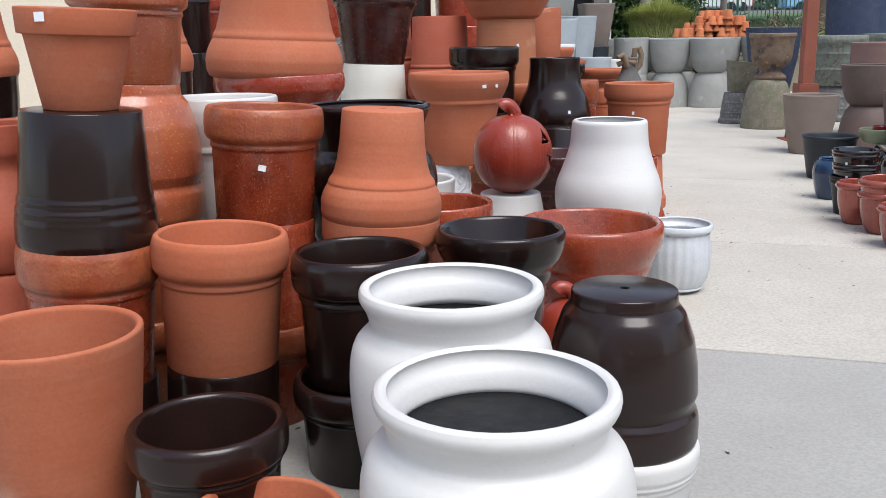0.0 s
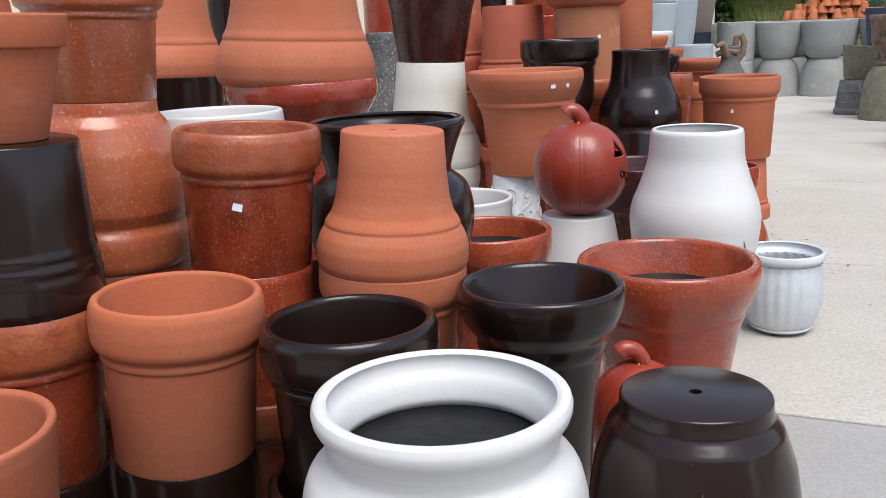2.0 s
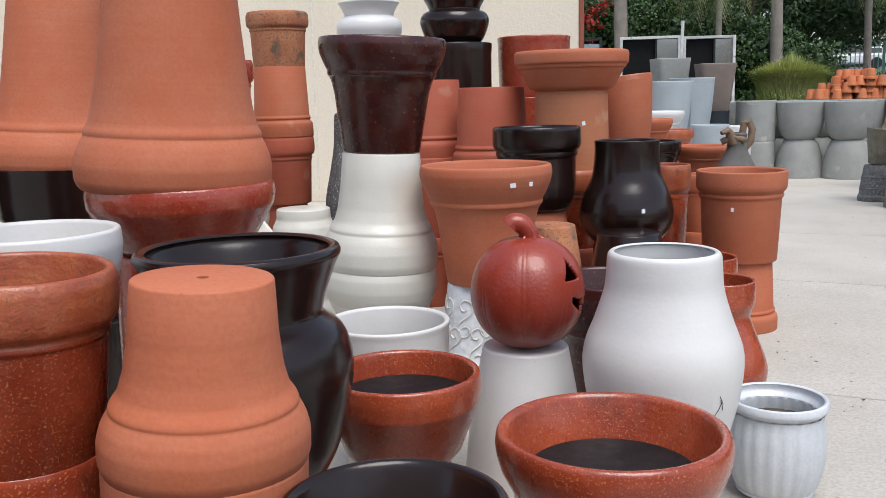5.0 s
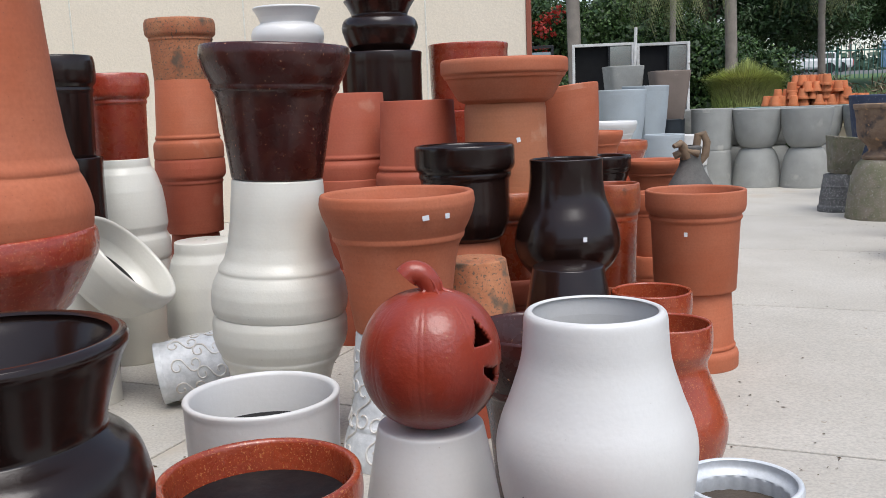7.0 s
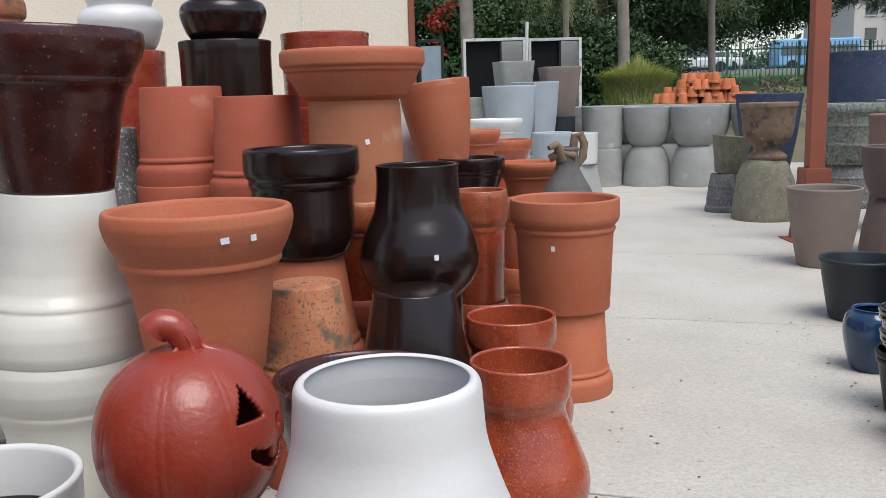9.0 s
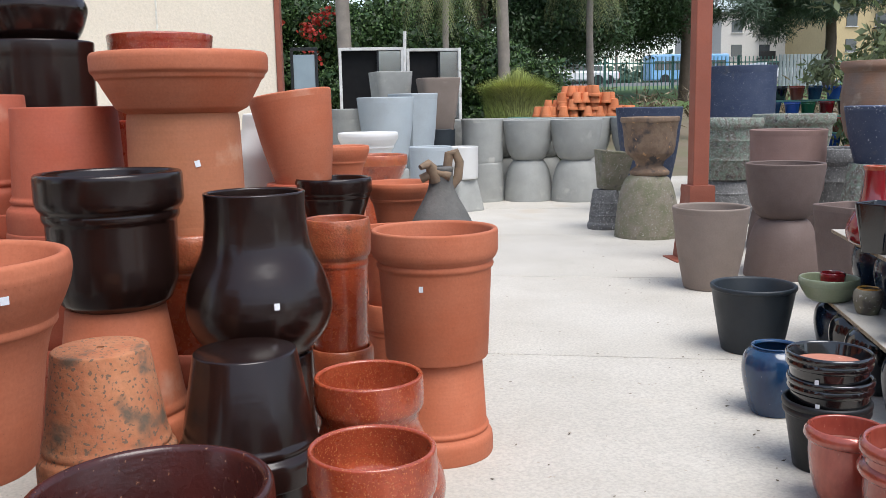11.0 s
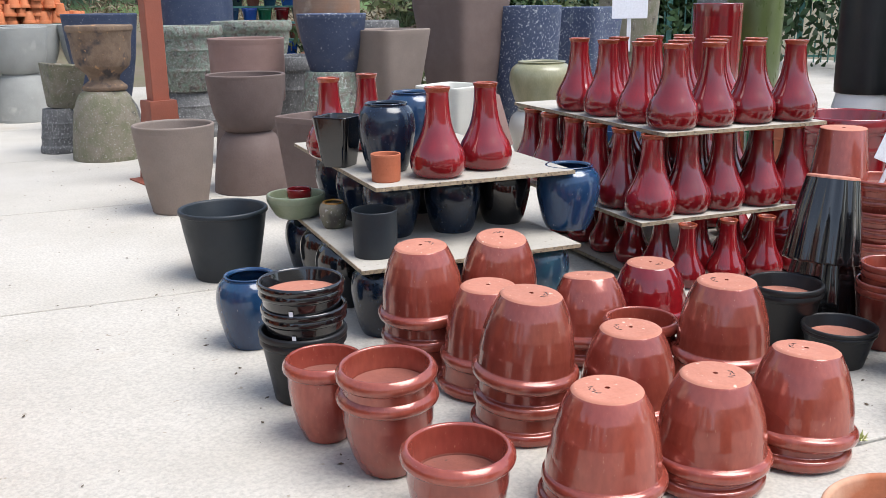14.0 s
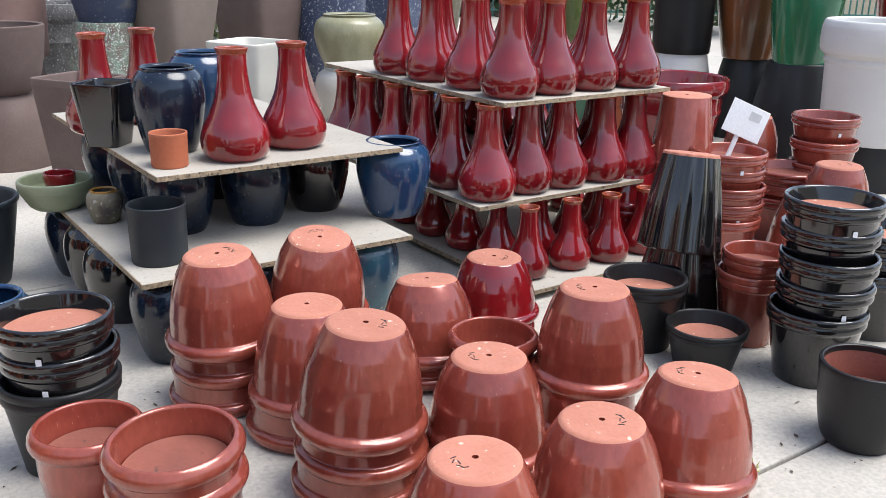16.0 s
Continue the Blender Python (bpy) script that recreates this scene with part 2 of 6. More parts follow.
CELADON = material("olive_celadon_glaze", (0.24, 0.235, 0.13), (0.33, 0.31, 0.19), 0.8, 10, 0.35, coat=0.4, bump=0.2, streak=0.5)
SAGE = material("sage_green_glaze", (0.23, 0.27, 0.17), (0.28, 0.3, 0.2), 0.6, 8, 0.35, coat=0.3, bump=0.1)
YELLOW = material("mustard_glaze", (0.48, 0.24, 0.035), (0.36, 0.16, 0.03), 0.7, 8, 0.3, coat=0.4, streak=0.5)
GREENG = material("emerald_glaze", (0.012, 0.17, 0.075), (0.02, 0.1, 0.05), 0.8, 6, 0.2, coat=0.6, streak=0.8)
AMBER = material("amber_brown_glaze", (0.22, 0.075, 0.025), (0.10, 0.06, 0.035), 0.9, 6, 0.22, coat=0.6, streak=0.85, worn=(0.30, 0.13, 0.05), worn_cut=0.6)
OLIVE = material("olive_green_glaze", (0.09, 0.12, 0.035), (0.06, 0.08, 0.03), 0.8, 6, 0.3, coat=0.4, streak=0.6)
CONCRETE = material("pale_concrete", (0.56, 0.53, 0.475), (0.475, 0.445, 0.39), 0.9, 1.3, 0.85, bump=0.6, grain=70, vary=0.03, worn=(0.46, 0.41, 0.34), worn_cut=0.61, speck=(0.33, 0.29, 0.24), speck_size=24, speck_cut=0.715, spec=0.3, tooth=0.6)
CONCRETE_GREY = material("smooth_grey_concrete", (0.40, 0.39, 0.365), (0.34, 0.33, 0.31), 0.8, 1.2, 0.7, bump=0.25, grain=80, vary=0.02, worn=(0.30, 0.285, 0.26), worn_cut=0.64, speck=(0.22, 0.21, 0.19), speck_size=30, speck_cut=0.73, spec=0.3, tooth=0.45)
JOINT = material("joint_dirt", (0.075, 0.065, 0.052), (0.045, 0.04, 0.032), 0.8, 8, 0.95, bump=0.4)
EARTH = material("dry_earth_and_grass", (0.16, 0.13, 0.09), (0.12, 0.12, 0.06), 0.8, 0.7, 0.95, bump=0.5, grain=12)
LAWN = material("mown_lawn", (0.07, 0.14, 0.035), (0.1, 0.15, 0.05), 0.7, 0.8, 0.95, bump=0.6, grain=14)
ASPHALT = material("asphalt", (0.11, 0.11, 0.11), (0.15, 0.15, 0.15), 0.6, 0.5, 0.9, bump=0.3, grain=20)
STUCCO = material("cream_stucco", (0.72, 0.64, 0.52), (0.66, 0.585, 0.47), 0.6, 0.9, 0.9, bump=0.5, grain=45, vary=0.0)
BOARD = material("particle_board", (0.47, 0.44, 0.385), (0.38, 0.35, 0.30), 0.8, 4, 0.9, bump=0.25, grain=80, speck=(0.3, 0.27, 0.22), speck_size=55, speck_cut=0.66)
BOARD_EDGE = material("chipped_board_edge", (0.38, 0.30, 0.20), (0.22, 0.17, 0.11), 0.9, 40, 0.95, bump=1.0, grain=70, speck=(0.1, 0.08, 0.06), speck_size=70, speck_cut=0.58)
POST = material("rust_red_paint", (0.27, 0.075, 0.042), (0.21, 0.06, 0.035), 0.8, 3, 0.65, bump=0.2, worn=(0.34, 0.14, 0.09), worn_cut=0.68)
METAL_DARK = material("black_powder_coat", (0.015, 0.016, 0.018), None, 0.4, 5, 0.4)
PLASTER = material("scuffed_white_paint", (0.66, 0.66, 0.64), (0.45, 0.44, 0.42), 0.7, 7, 0.7, worn=(0.2, 0.18, 0.16), worn_cut=0.64)
PAPER = material("white_card", (0.80, 0.82, 0.85), (0.74, 0.76, 0.8), 0.5, 6, 0.7, bump=0.02)
INK = material("grey_ink", (0.16, 0.16, 0.18), None, 0.3, 10, 0.8)
FENCE = material("sea_green_paint", (0.085, 0.24, 0.21), (0.06, 0.18, 0.16), 0.6, 3, 0.5, bump=0.1)
BARK = material("grey_palm_bark", (0.27, 0.235, 0.20), (0.19, 0.165, 0.14), 0.8, 6, 0.95, bump=0.9, grain=25)
BARK_DARK = material("dark_bark", (0.11, 0.08, 0.06), None, 0.7, 6, 0.95, bump=0.9, grain=25)


def leaf_material(name, a, b, rough=0.5):
    m = material(name, a, b, 0.9, 0.9, rough, bump=0, vary=0.0, spec=0.3)
    n, l = m.node_tree.nodes, m.node_tree.links
    p = n["Principled BSDF"]
    geo = n.new("ShaderNodeNewGeometry")
    ramp = n.new("ShaderNodeMapRange")
    ramp.inputs["To Min"].default_value, ramp.inputs["To Max"].default_value = 0.55, 1.5
    l.new(geo.outputs["Random Per Island"], ramp.inputs["Value"])
    hsv = n.new("ShaderNodeHueSaturation")
    src = p.inputs["Base Color"].links[0].from_socket
    l.new(src, hsv.inputs["Color"])
    l.new(ramp.outputs[0], hsv.inputs["Value"])
    l.new(hsv.outputs[0], p.inputs["Base Color"])
    return m


HEDGE_LEAF = leaf_material("hedge_leaf", (0.045, 0.092, 0.024), (0.07, 0.12, 0.034))
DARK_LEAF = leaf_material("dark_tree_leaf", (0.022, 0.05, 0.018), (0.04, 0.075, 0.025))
PINE_LEAF = leaf_material("pine_needle", (0.05, 0.085, 0.055), (0.075, 0.115, 0.07))
SHRUB_LEAF = leaf_material("shrub_leaf", (0.105, 0.145, 0.055), (0.19, 0.205, 0.115))
FROND_LEAF = leaf_material("palm_frond", (0.14, 0.17, 0.06), (0.2, 0.2, 0.1))
GRASS_LEAF = leaf_material("fountain_grass", (0.32, 0.40, 0.10), (0.46, 0.46, 0.19))
BERRY = leaf_material("red_berry", (0.35, 0.03, 0.02), (0.3, 0.05, 0.02))


# ---- builders ----
def mesh_of(name, verts, faces, mats, index=None, smooth=True, sharp=42):
    me = bpy.data.meshes.new(name)
    me.from_pydata([tuple(v) for v in verts], [], faces)
    for m in mats:
        me.materials.append(m)
    if index is not None:
        me.polygons.foreach_set("material_index", index)
    me.polygons.foreach_set("use_smooth", [smooth] * len(me.polygons))
    me.update()
    if smooth:
        me.set_sharp_from_angle(angle=radians(sharp))
    return me


def thing(name, x, y, z, label, category, group="", rz=0.0, kind=""):
    ob = new(name)
    ob.empty_display_size = 0.1
    ob.matrix_world = pose(x, y, z, 0, 0, rz)
    return tagged(ob, label, category, group, kind)


def put_part(name, me, parent, m=None, label=""):
    ob = new(name, me)
    ob.parent = parent
    if m is not None:
        ob.matrix_local = m
    return tagged(ob, label)


def box_bm(bm, sx, sy, sz, m=Matrix.Identity(4)):
    return bmesh.ops.create_cube(bm, size=1.0, matrix=m @ Matrix.Diagonal((sx, sy, sz, 1)))


def part(name, bm, mat, parent, label="", m=None, smooth=False, bevel=0.0):
    if bevel:
        bmesh.ops.bevel(bm, geom=list(bm.edges), offset=bevel, segments=2, profile=0.5, affect="EDGES")
    me = bpy.data.meshes.new(name)
    bm.to_mesh(me)
    bm.free()
    me.materials.append(mat)
    if smooth:
        me.polygons.foreach_set("use_smooth", [True] * len(me.polygons))
        me.set_sharp_from_angle(angle=radians(40))
    return put_part(name, me, parent, m, label)


def box_part(name, size, at, mat, parent, label="", bevel=0.004, rot=(0, 0, 0)):
    bm = bmesh.new()
    box_bm(bm, *size)
    return part(name, bm, mat, parent, label, pose(*at, *rot), bevel=bevel)


def tube_part(name, pts, r, mat, parent, label="", seg=8, taper=1.0):
    """A round bar along points."""
    pts = [Vector(p) for p in pts]
    verts, faces, u = [], [], None
    for i, p in enumerate(pts):
        d = (pts[min(i + 1, len(pts) - 1)] - pts[max(i - 1, 0)]).normalized()
        u = d.orthogonal().normalized() if u is None else (u - d * u.dot(d)).normalized()
        w = d.cross(u)
        rr = r * (1 + (taper - 1) * i / max(1, len(pts) - 1))
        for k in range(seg):
            a = 2 * math.pi * k / seg
            verts.append(p + u * math.cos(a) * rr + w * math.sin(a) * rr)
    for i in range(len(pts) - 1):
        for k in range(seg):
            j = (k + 1) % seg
            faces.append((i * seg + k, i * seg + j, (i + 1) * seg + j, (i + 1) * seg + k))
    faces.append(tuple(range(seg))[::-1])
    faces.append(tuple((len(pts) - 1) * seg + k for k in range(seg)))
    return put_part(name, mesh_of(name, verts, faces, [mat]), parent, None, label)


def soften(pts, cut, rounds=2):
    """Cuts the corners of an open line by at most cut metres."""
    for _ in range(rounds):
        out = [pts[0]]
        for a, b, c in zip(pts, pts[1:], pts[2:]):
            for p in (a, c):
                d = math.hypot(p[0] - b[0], p[1] - b[1])
                k = min(0.28 * d, cut) / d if d > 1e-6 else 0
                out.append((b[0] + (p[0] - b[0]) * k, b[1] + (p[1] - b[1]) * k))
        out.append(pts[-1])
        pts, cut = out, cut * 0.4
    return pts


def curved(pts, steps=4):
    """A smooth line through the points."""
    out = []
    for i in range(len(pts) - 1):
        p0, p1, p2, p3 = pts[max(i - 1, 0)], pts[i], pts[i + 1], pts[min(i + 2, len(pts) - 1)]
        for s in range(steps):
            t = s / steps
            out.append(tuple(0.5 * (2 * b + (c - a) * t + (2 * a - 5 * b + 4 * c - d) * t * t + (3 * b - a - 3 * c + d) * t ** 3)
                             for a, b, c, d in zip(p0, p1, p2, p3)))
    return out + [pts[-1]]


def ring_shape(shape, a, r, z):
    """The radius at an angle: round, square, ribbed or fluted."""
    if shape == "square":
        c, s = abs(math.cos(a)), abs(math.sin(a))
        return r / (c ** 9 + s ** 9) ** (1 / 9)
    if shape == "fluted":
        return r * (1 + 0.035 * abs(math.sin(a * 11)))
    if shape == "crimped":
        return r * (1 + 0.035 * math.sin(a * 14))
    if shape == "lobed":
        return r * (0.93 + 0.07 * abs(math.sin(a * 4)) ** 0.5)
    return r


def spun(loop, seg, shape="round", wobble=0.0):
    verts, faces, n = [], [], len(loop)
    for r, z in loop:
        for k in range(seg):
            a = 2 * math.pi * k / seg
            q = ring_shape(shape, a, r, z) * (1 + wobble * math.sin(2 * a + 1.3) + wobble * 0.6 * math.sin(3 * a + z * 9))
            verts.append((q * math.cos(a), q * math.sin(a), z))
    for i in range(n - 1):
        for k in range(seg):
            j = (k + 1) % seg
            faces.append((i * seg + k, i * seg + j, (i + 1) * seg + j, (i + 1) * seg + k))
    return verts, faces


# Outlines from the foot to the lip: radius over the lip's radius, height over the whole height; then where the rim starts, and whether it is curved.
SHAPES = {
    "classic": ([(0.62, 0), (0.87, 0.735), (0.87, 0.742), (0.965, 0.745), (1.0, 1)], 0.735, False),
    "rolled": ([(0.83, 0), (0.885, 0.645), (0.915, 0.66), (0.915, 0.68), (0.895, 0.705), (0.975, 0.735), (1.0, 0.77), (1.01, 0.86), (1.0, 0.95), (0.965, 1)], 0.69, False),
    "collared": ([(0.82, 0), (0.89, 0.70), (0.93, 0.72), (0.93, 0.745), (0.90, 0.76), (0.98, 0.80), (1.0, 0.84), (1.0, 1)], 0.76, False),
    "flared": ([(0.61, 0), (0.68, 0.27), (0.735, 0.5), (0.785, 0.62), (0.825, 0.665), (0.85, 0.675), (0.855, 0.70), (0.85, 0.715), (0.91, 0.775), (0.97, 0.855), (1.0, 0.93), (0.985, 1)], 0.715, False),
    "belled": ([(0.66, 0), (0.70, 0.3), (0.745, 0.48), (0.80, 0.585), (0.865, 0.635), (0.89, 0.66), (0.885, 0.68), (0.91, 0.70), (0.96, 0.75), (1.0, 0.83), (1.0, 0.94), (0.965, 1)], 0.68, False),
    "great_bell": ([(0.58, 0), (0.64, 0.2), (0.69, 0.38), (0.745, 0.55), (0.80, 0.68), (0.85, 0.755), (0.885, 0.775), (0.895, 0.79), (0.89, 0.80), (0.925, 0.82), (0.975, 0.865), (1.0, 0.91), (0.99, 0.97), (0.95, 1)], 0.8, False),
    "bowl": ([(0.60, 0), (0.74, 0.10), (0.88, 0.46), (0.915, 0.57), (0.945, 0.585), (0.955, 0.64), (0.965, 0.665), (0.995, 0.70), (1.0, 0.93), (0.985, 1)], 0.66, False),
    "low_bowl": ([(0.60, 0), (0.74, 0.14), (0.9, 0.5), (0.95, 0.62), (0.985, 0.7), (1.0, 0.85), (0.985, 1)], 0.68, False),
    "flared_jar": ([(0.74, 0), (0.92, 0.15), (1.05, 0.38), (1.08, 0.52), (1.0, 0.645), (0.84, 0.705), (0.80, 0.735), (0.86, 0.83), (0.95, 0.93), (1.0, 0.975), (0.985, 1)], 0.83, True),
    "bulb": ([(0.85, 0), (1.12, 0.10), (1.34, 0.30), (1.415, 0.42), (1.43, 0.51), (1.37, 0.59), (1.22, 0.69), (1.06, 0.82), (1.02, 0.91), (1.0, 0.98), (0.96, 1)], 0.93, True),
    "dome": ([(0.68, 0), (0.69, 0.075), (0.70, 0.09), (0.79, 0.145), (0.905, 0.31), (0.955, 0.47), (0.975, 0.66), (0.925, 0.73), (0.935, 0.75), (0.985, 0.79), (1.0, 0.85), (1.0, 0.96), (0.975, 1)], 0.735, False),
    "egg": ([(0.49, 0), (0.545, 0.003), (0.595, 0.03), (0.735, 0.2), (0.85, 0.42), (0.91, 0.64), (0.918, 0.83), (0.965, 0.84), (1.015, 0.862), (1.035, 0.905), (1.015, 0.955), (0.945, 1)], 0.835, False),
    "nursery": ([(0.70, 0), (0.92, 0.795), (0.965, 0.81), (0.985, 0.85), (0.965, 0.895), (0.955, 0.905), (0.99, 0.92), (1.0, 0.96), (0.985, 1)], 0.81, False),
    "tub": ([(0.70, 0), (0.78, 0.25), (0.90, 0.68), (0.965, 0.94), (1.0, 0.945), (1.0, 1)], 0.94, False),
    "round": ([(0.64, 0), (0.80, 0.10), (0.93, 0.35), (0.95, 0.6), (0.89, 0.82), (0.90, 0.87), (0.99, 0.92), (1.0, 0.96), (0.98, 1)], 0.87, True),
    "cup": ([(0.66, 0), (0.78, 0.1), (0.90, 0.4), (0.97, 0.8), (1.0, 0.95), (0.99, 1)], 0.93, True),
    "bottle": ([(0.72, 0), (0.90, 0.04), (0.99, 0.12), (1.0, 0.20), (0.91, 0.30), (0.71, 0.42), (0.54, 0.56), (0.44, 0.75), (0.41, 0.93), (0.45, 0.975), (0.475, 1)], 0.95, True),
    "shoulder": ([(0.66, 0), (0.80, 0.15), (0.97, 0.5), (1.0, 0.7), (0.93, 0.86), (0.78, 0.95), (0.72, 0.965), (0.75, 1)], 0.955, True),
    "straight": ([(0.93, 0), (0.95, 0.06), (0.97, 0.5), (0.98, 0.9), (1.0, 1)], 0.93, False),
    "planter": ([(0.55, 0), (0.72, 0.1), (0.87, 0.35), (0.96, 0.7), (1.0, 0.95), (1.0, 1)], 0.95, True),
    "dipped": ([(0.66, 0), (0.75, 0.2), (0.87, 0.5), (0.95, 0.8), (1.0, 1)], 0.76, True),
    "taper": ([(0.66, 0), (0.75, 0.2), (0.87, 0.5), (0.95, 0.8), (1.0, 1)], 0.94, True),
    "square": ([(0.66, 0), (0.835, 0.5), (0.985, 0.95), (1.0, 1)], 0.95, False),
    "goblet": ([(0.66, 0), (0.68, 0.06), (0.45, 0.16), (0.50, 0.24), (0.80, 0.38), (0.86, 0.5), (0.90, 0.75), (0.96, 0.91), (1.0, 0.93), (1.0, 1)], 0.91, False),
    "banded": ([(0.70, 0), (0.80, 0.3), (0.84, 0.32), (0.82, 0.36), (0.9, 0.62), (0.93, 0.64), (0.91, 0.68), (0.93, 0.82), (1.0, 0.86), (1.02, 0.92), (1.0, 1)], 0.83, False),
    "rim_jar": ([(0.80, 0), (0.95, 0.18), (1.04, 0.38), (1.11, 0.55), (1.125, 0.70), (1.07, 0.80), (0.96, 0.845), (0.905, 0.865), (0.895, 0.885), (0.93, 0.925), (0.985, 0.955), (1.0, 0.98), (0.98, 1)], 0.91, True),
    "pear": ([(0.84, 0), (1.02, 0.05), (1.32, 0.16), (1.46, 0.31), (1.34, 0.49), (1.09, 0.66), (1.01, 0.80), (0.99, 0.92), (1.0, 1)], 0.95, True),
    "collar_jar": ([(0.92, 0), (1.20, 0.08), (1.35, 0.24), (1.33, 0.36), (1.11, 0.53), (0.92, 0.67), (0.885, 0.73), (0.93, 0.78), (0.985, 0.82), (1.0, 0.90), (0.985, 1)], 0.76, True),
    "thick_lip": ([(0.55, 0), (0.62, 0.42), (0.68, 0.64), (0.72, 0.735), (0.765, 0.76), (0.785, 0.78), (0.785, 0.81), (0.84, 0.83), (0.925, 0.865), (0.975, 0.91), (1.0, 0.955), (0.985, 1)], 0.81, False),
    "wide_lip": ([(0.62, 0), (0.72, 0.36), (0.765, 0.52), (0.81, 0.63), (0.845, 0.67), (0.845, 0.70), (0.88, 0.735), (0.955, 0.82), (0.99, 0.89), (1.0, 0.95), (0.98, 1)], 0.7, False),
    "slab_rim": ([(0.84, 0), (0.925, 0.60), (0.955, 0.635), (0.95, 0.67), (0.985, 0.71), (0.975, 0.745), (1.0, 0.79), (1.005, 0.94), (0.975, 1)], 0.67, False),
    "cone": ([(0.68, 0), (0.88, 0.68), (0.915, 0.71), (0.92, 0.74), (0.90, 0.76), (0.975, 0.79), (1.0, 0.84), (1.0, 1)], 0.76, False),
    "collar_cup": ([(0.64, 0), (0.76, 0.05), (0.855, 0.18), (0.88, 0.32), (0.885, 0.64), (0.92, 0.665), (0.93, 0.70), (0.915, 0.72), (0.975, 0.755), (1.0, 0.80), (1.0, 0.97), (0.985, 1)], 0.72, False),
}
POT_MESHES = {}
INSIDE = {}


def pot(shape, x, y, z, r, h, mat, label, category="flower pot", name="flower_pot", flip=False, tilt=0.0, toward=0.0, rim=None, inside=None,
        foot=None, fill=None, fill_at=0.6, thick=None, seg=48, ring="round", group="", hole=True, rz=None):
    """A hollow spun vessel with body, rim and, where it shows, a disc across the inside; flip: stood upside down."""
    thick = thick or max(0.009, min(0.028, r * 0.09))
    key = (shape, round(r, 3), round(h, 3), mat.name, ring, seg, rim and rim.name, inside and inside.name, foot and foot.name, round(thick, 4), hole and flip)
    if key not in POT_MESHES:
        outline, cut, smooth = SHAPES[shape]
        outer = [(a * r, b * h) for a, b in outline]
        if smooth:
            outer = curved(outer)
        hr = max(0.008, 0.085 * outer[0][0]) if hole and flip else 0.0
        top = outer[-1]
        inner = [(max(0.01, a - thick), b) for a, b in outer if thick * 1.4 < b < (h - 0.002 if smooth else (cut - 0.06) * h)]
        loop = [(hr, thick), (max(0.01, outer[0][0] - thick), thick)] + inner + [(top[0] - thick, h - thick * 0.1), (top[0] - thick * 0.5, h + thick * 0.22)] + outer[::-1] + [(hr, 0)]
        n_in = 2 + len(inner)
        loop = soften(loop, max(0.0022, thick * 0.2))
        if hr:
            loop.append((hr, thick))
        peak = max(range(len(loop)), key=lambda i: loop[i][1])
        zc = cut * h
        i = max(k for k in range(peak) if loop[k][1] <= zc)
        j = min(k for k in range(peak, len(loop)) if loop[k][1] <= zc)
        mats = [mat, inside or mat, foot or mat]
        body_in, body_out = loop[: i + 1], loop[j:]
        v1, f1 = spun(body_in, seg, ring, 0.004)
        v2, f2 = spun(body_out, seg, ring, 0.004)
        idx = [1] * len(f1)
        for q in range(len(body_out) - 1):
            low = max(body_out[q][1], body_out[q + 1][1]) < h * 0.035
            idx += [2 if low else 0] * seg
        body = mesh_of("body", v1 + v2, f1 + [tuple(c + len(v1) for c in f) for f in f2], mats, idx)
        ringpts = loop[i: j + 1]
        vr, fr = spun(ringpts, seg, "round" if ring == "fluted" else ring, 0.004)
        rim_mesh = mesh_of("rim", vr, fr, [rim or mat])
        POT_MESHES[key] = (body, rim_mesh, cut)
        INSIDE[key] = sorted([p[::-1] for p in loop[: peak]])
    body, rim_mesh, cut = POT_MESHES[key]
    ob = thing(name, x, y, z, label, category, group)
    m = Matrix.Translation((0, 0, h)) @ Matrix.Rotation(math.pi, 4, "X") if flip else Matrix.Identity(4)
    spin = rz if rz is not None else (x * 7919 + y * 104729) % 6.283
    turn = Matrix.Rotation(radians(toward), 4, "Z") @ Matrix.Rotation(radians(tilt), 4, "Y") @ Matrix.Rotation(-radians(toward), 4, "Z") @ Matrix.Rotation(spin, 4, "Z")
    ob.matrix_world = Matrix.Translation((x, y, z)) @ turn
    put_part("body", body, ob, m)
    put_part("rim", rim_mesh, ob, m)
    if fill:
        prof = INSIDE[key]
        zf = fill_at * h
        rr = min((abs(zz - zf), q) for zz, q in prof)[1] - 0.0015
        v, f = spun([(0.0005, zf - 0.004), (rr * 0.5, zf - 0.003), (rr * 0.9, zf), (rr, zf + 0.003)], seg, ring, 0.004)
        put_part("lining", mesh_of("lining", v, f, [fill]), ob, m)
    return ob


def sticker(ob, a, z, r, lean=0.0, size=(0.026, 0.02), mat=None, name="price_sticker", label="small white price sticker"):
    """A paper label on a pot's wall, at the angle a in the pot's own turn of the world."""
    me = bpy.data.meshes.new(name)
    w, hh = size[0] / 2, size[1] / 2
    verts, faces = [], []
    for k in range(5):
        b = (k / 4 - 0.5) * 2 * w / r
        for s in (-1, 1):
            verts.append((r * math.cos(b), r * math.sin(b), s * hh))
    for k in range(4):
        faces.append((2 * k, 2 * k + 2, 2 * k + 3, 2 * k + 1))
    me.from_pydata(verts, [], faces)
    me.materials.append(mat or PAPER)
    o = put_part(name, me, ob, None, label)
    o.matrix_world = Matrix.Translation(ob.matrix_world.translation + Vector((0, 0, z))) @ Matrix.Rotation(radians(a), 4, "Z") @ Matrix.Rotation(radians(lean), 4, "X")
    return o


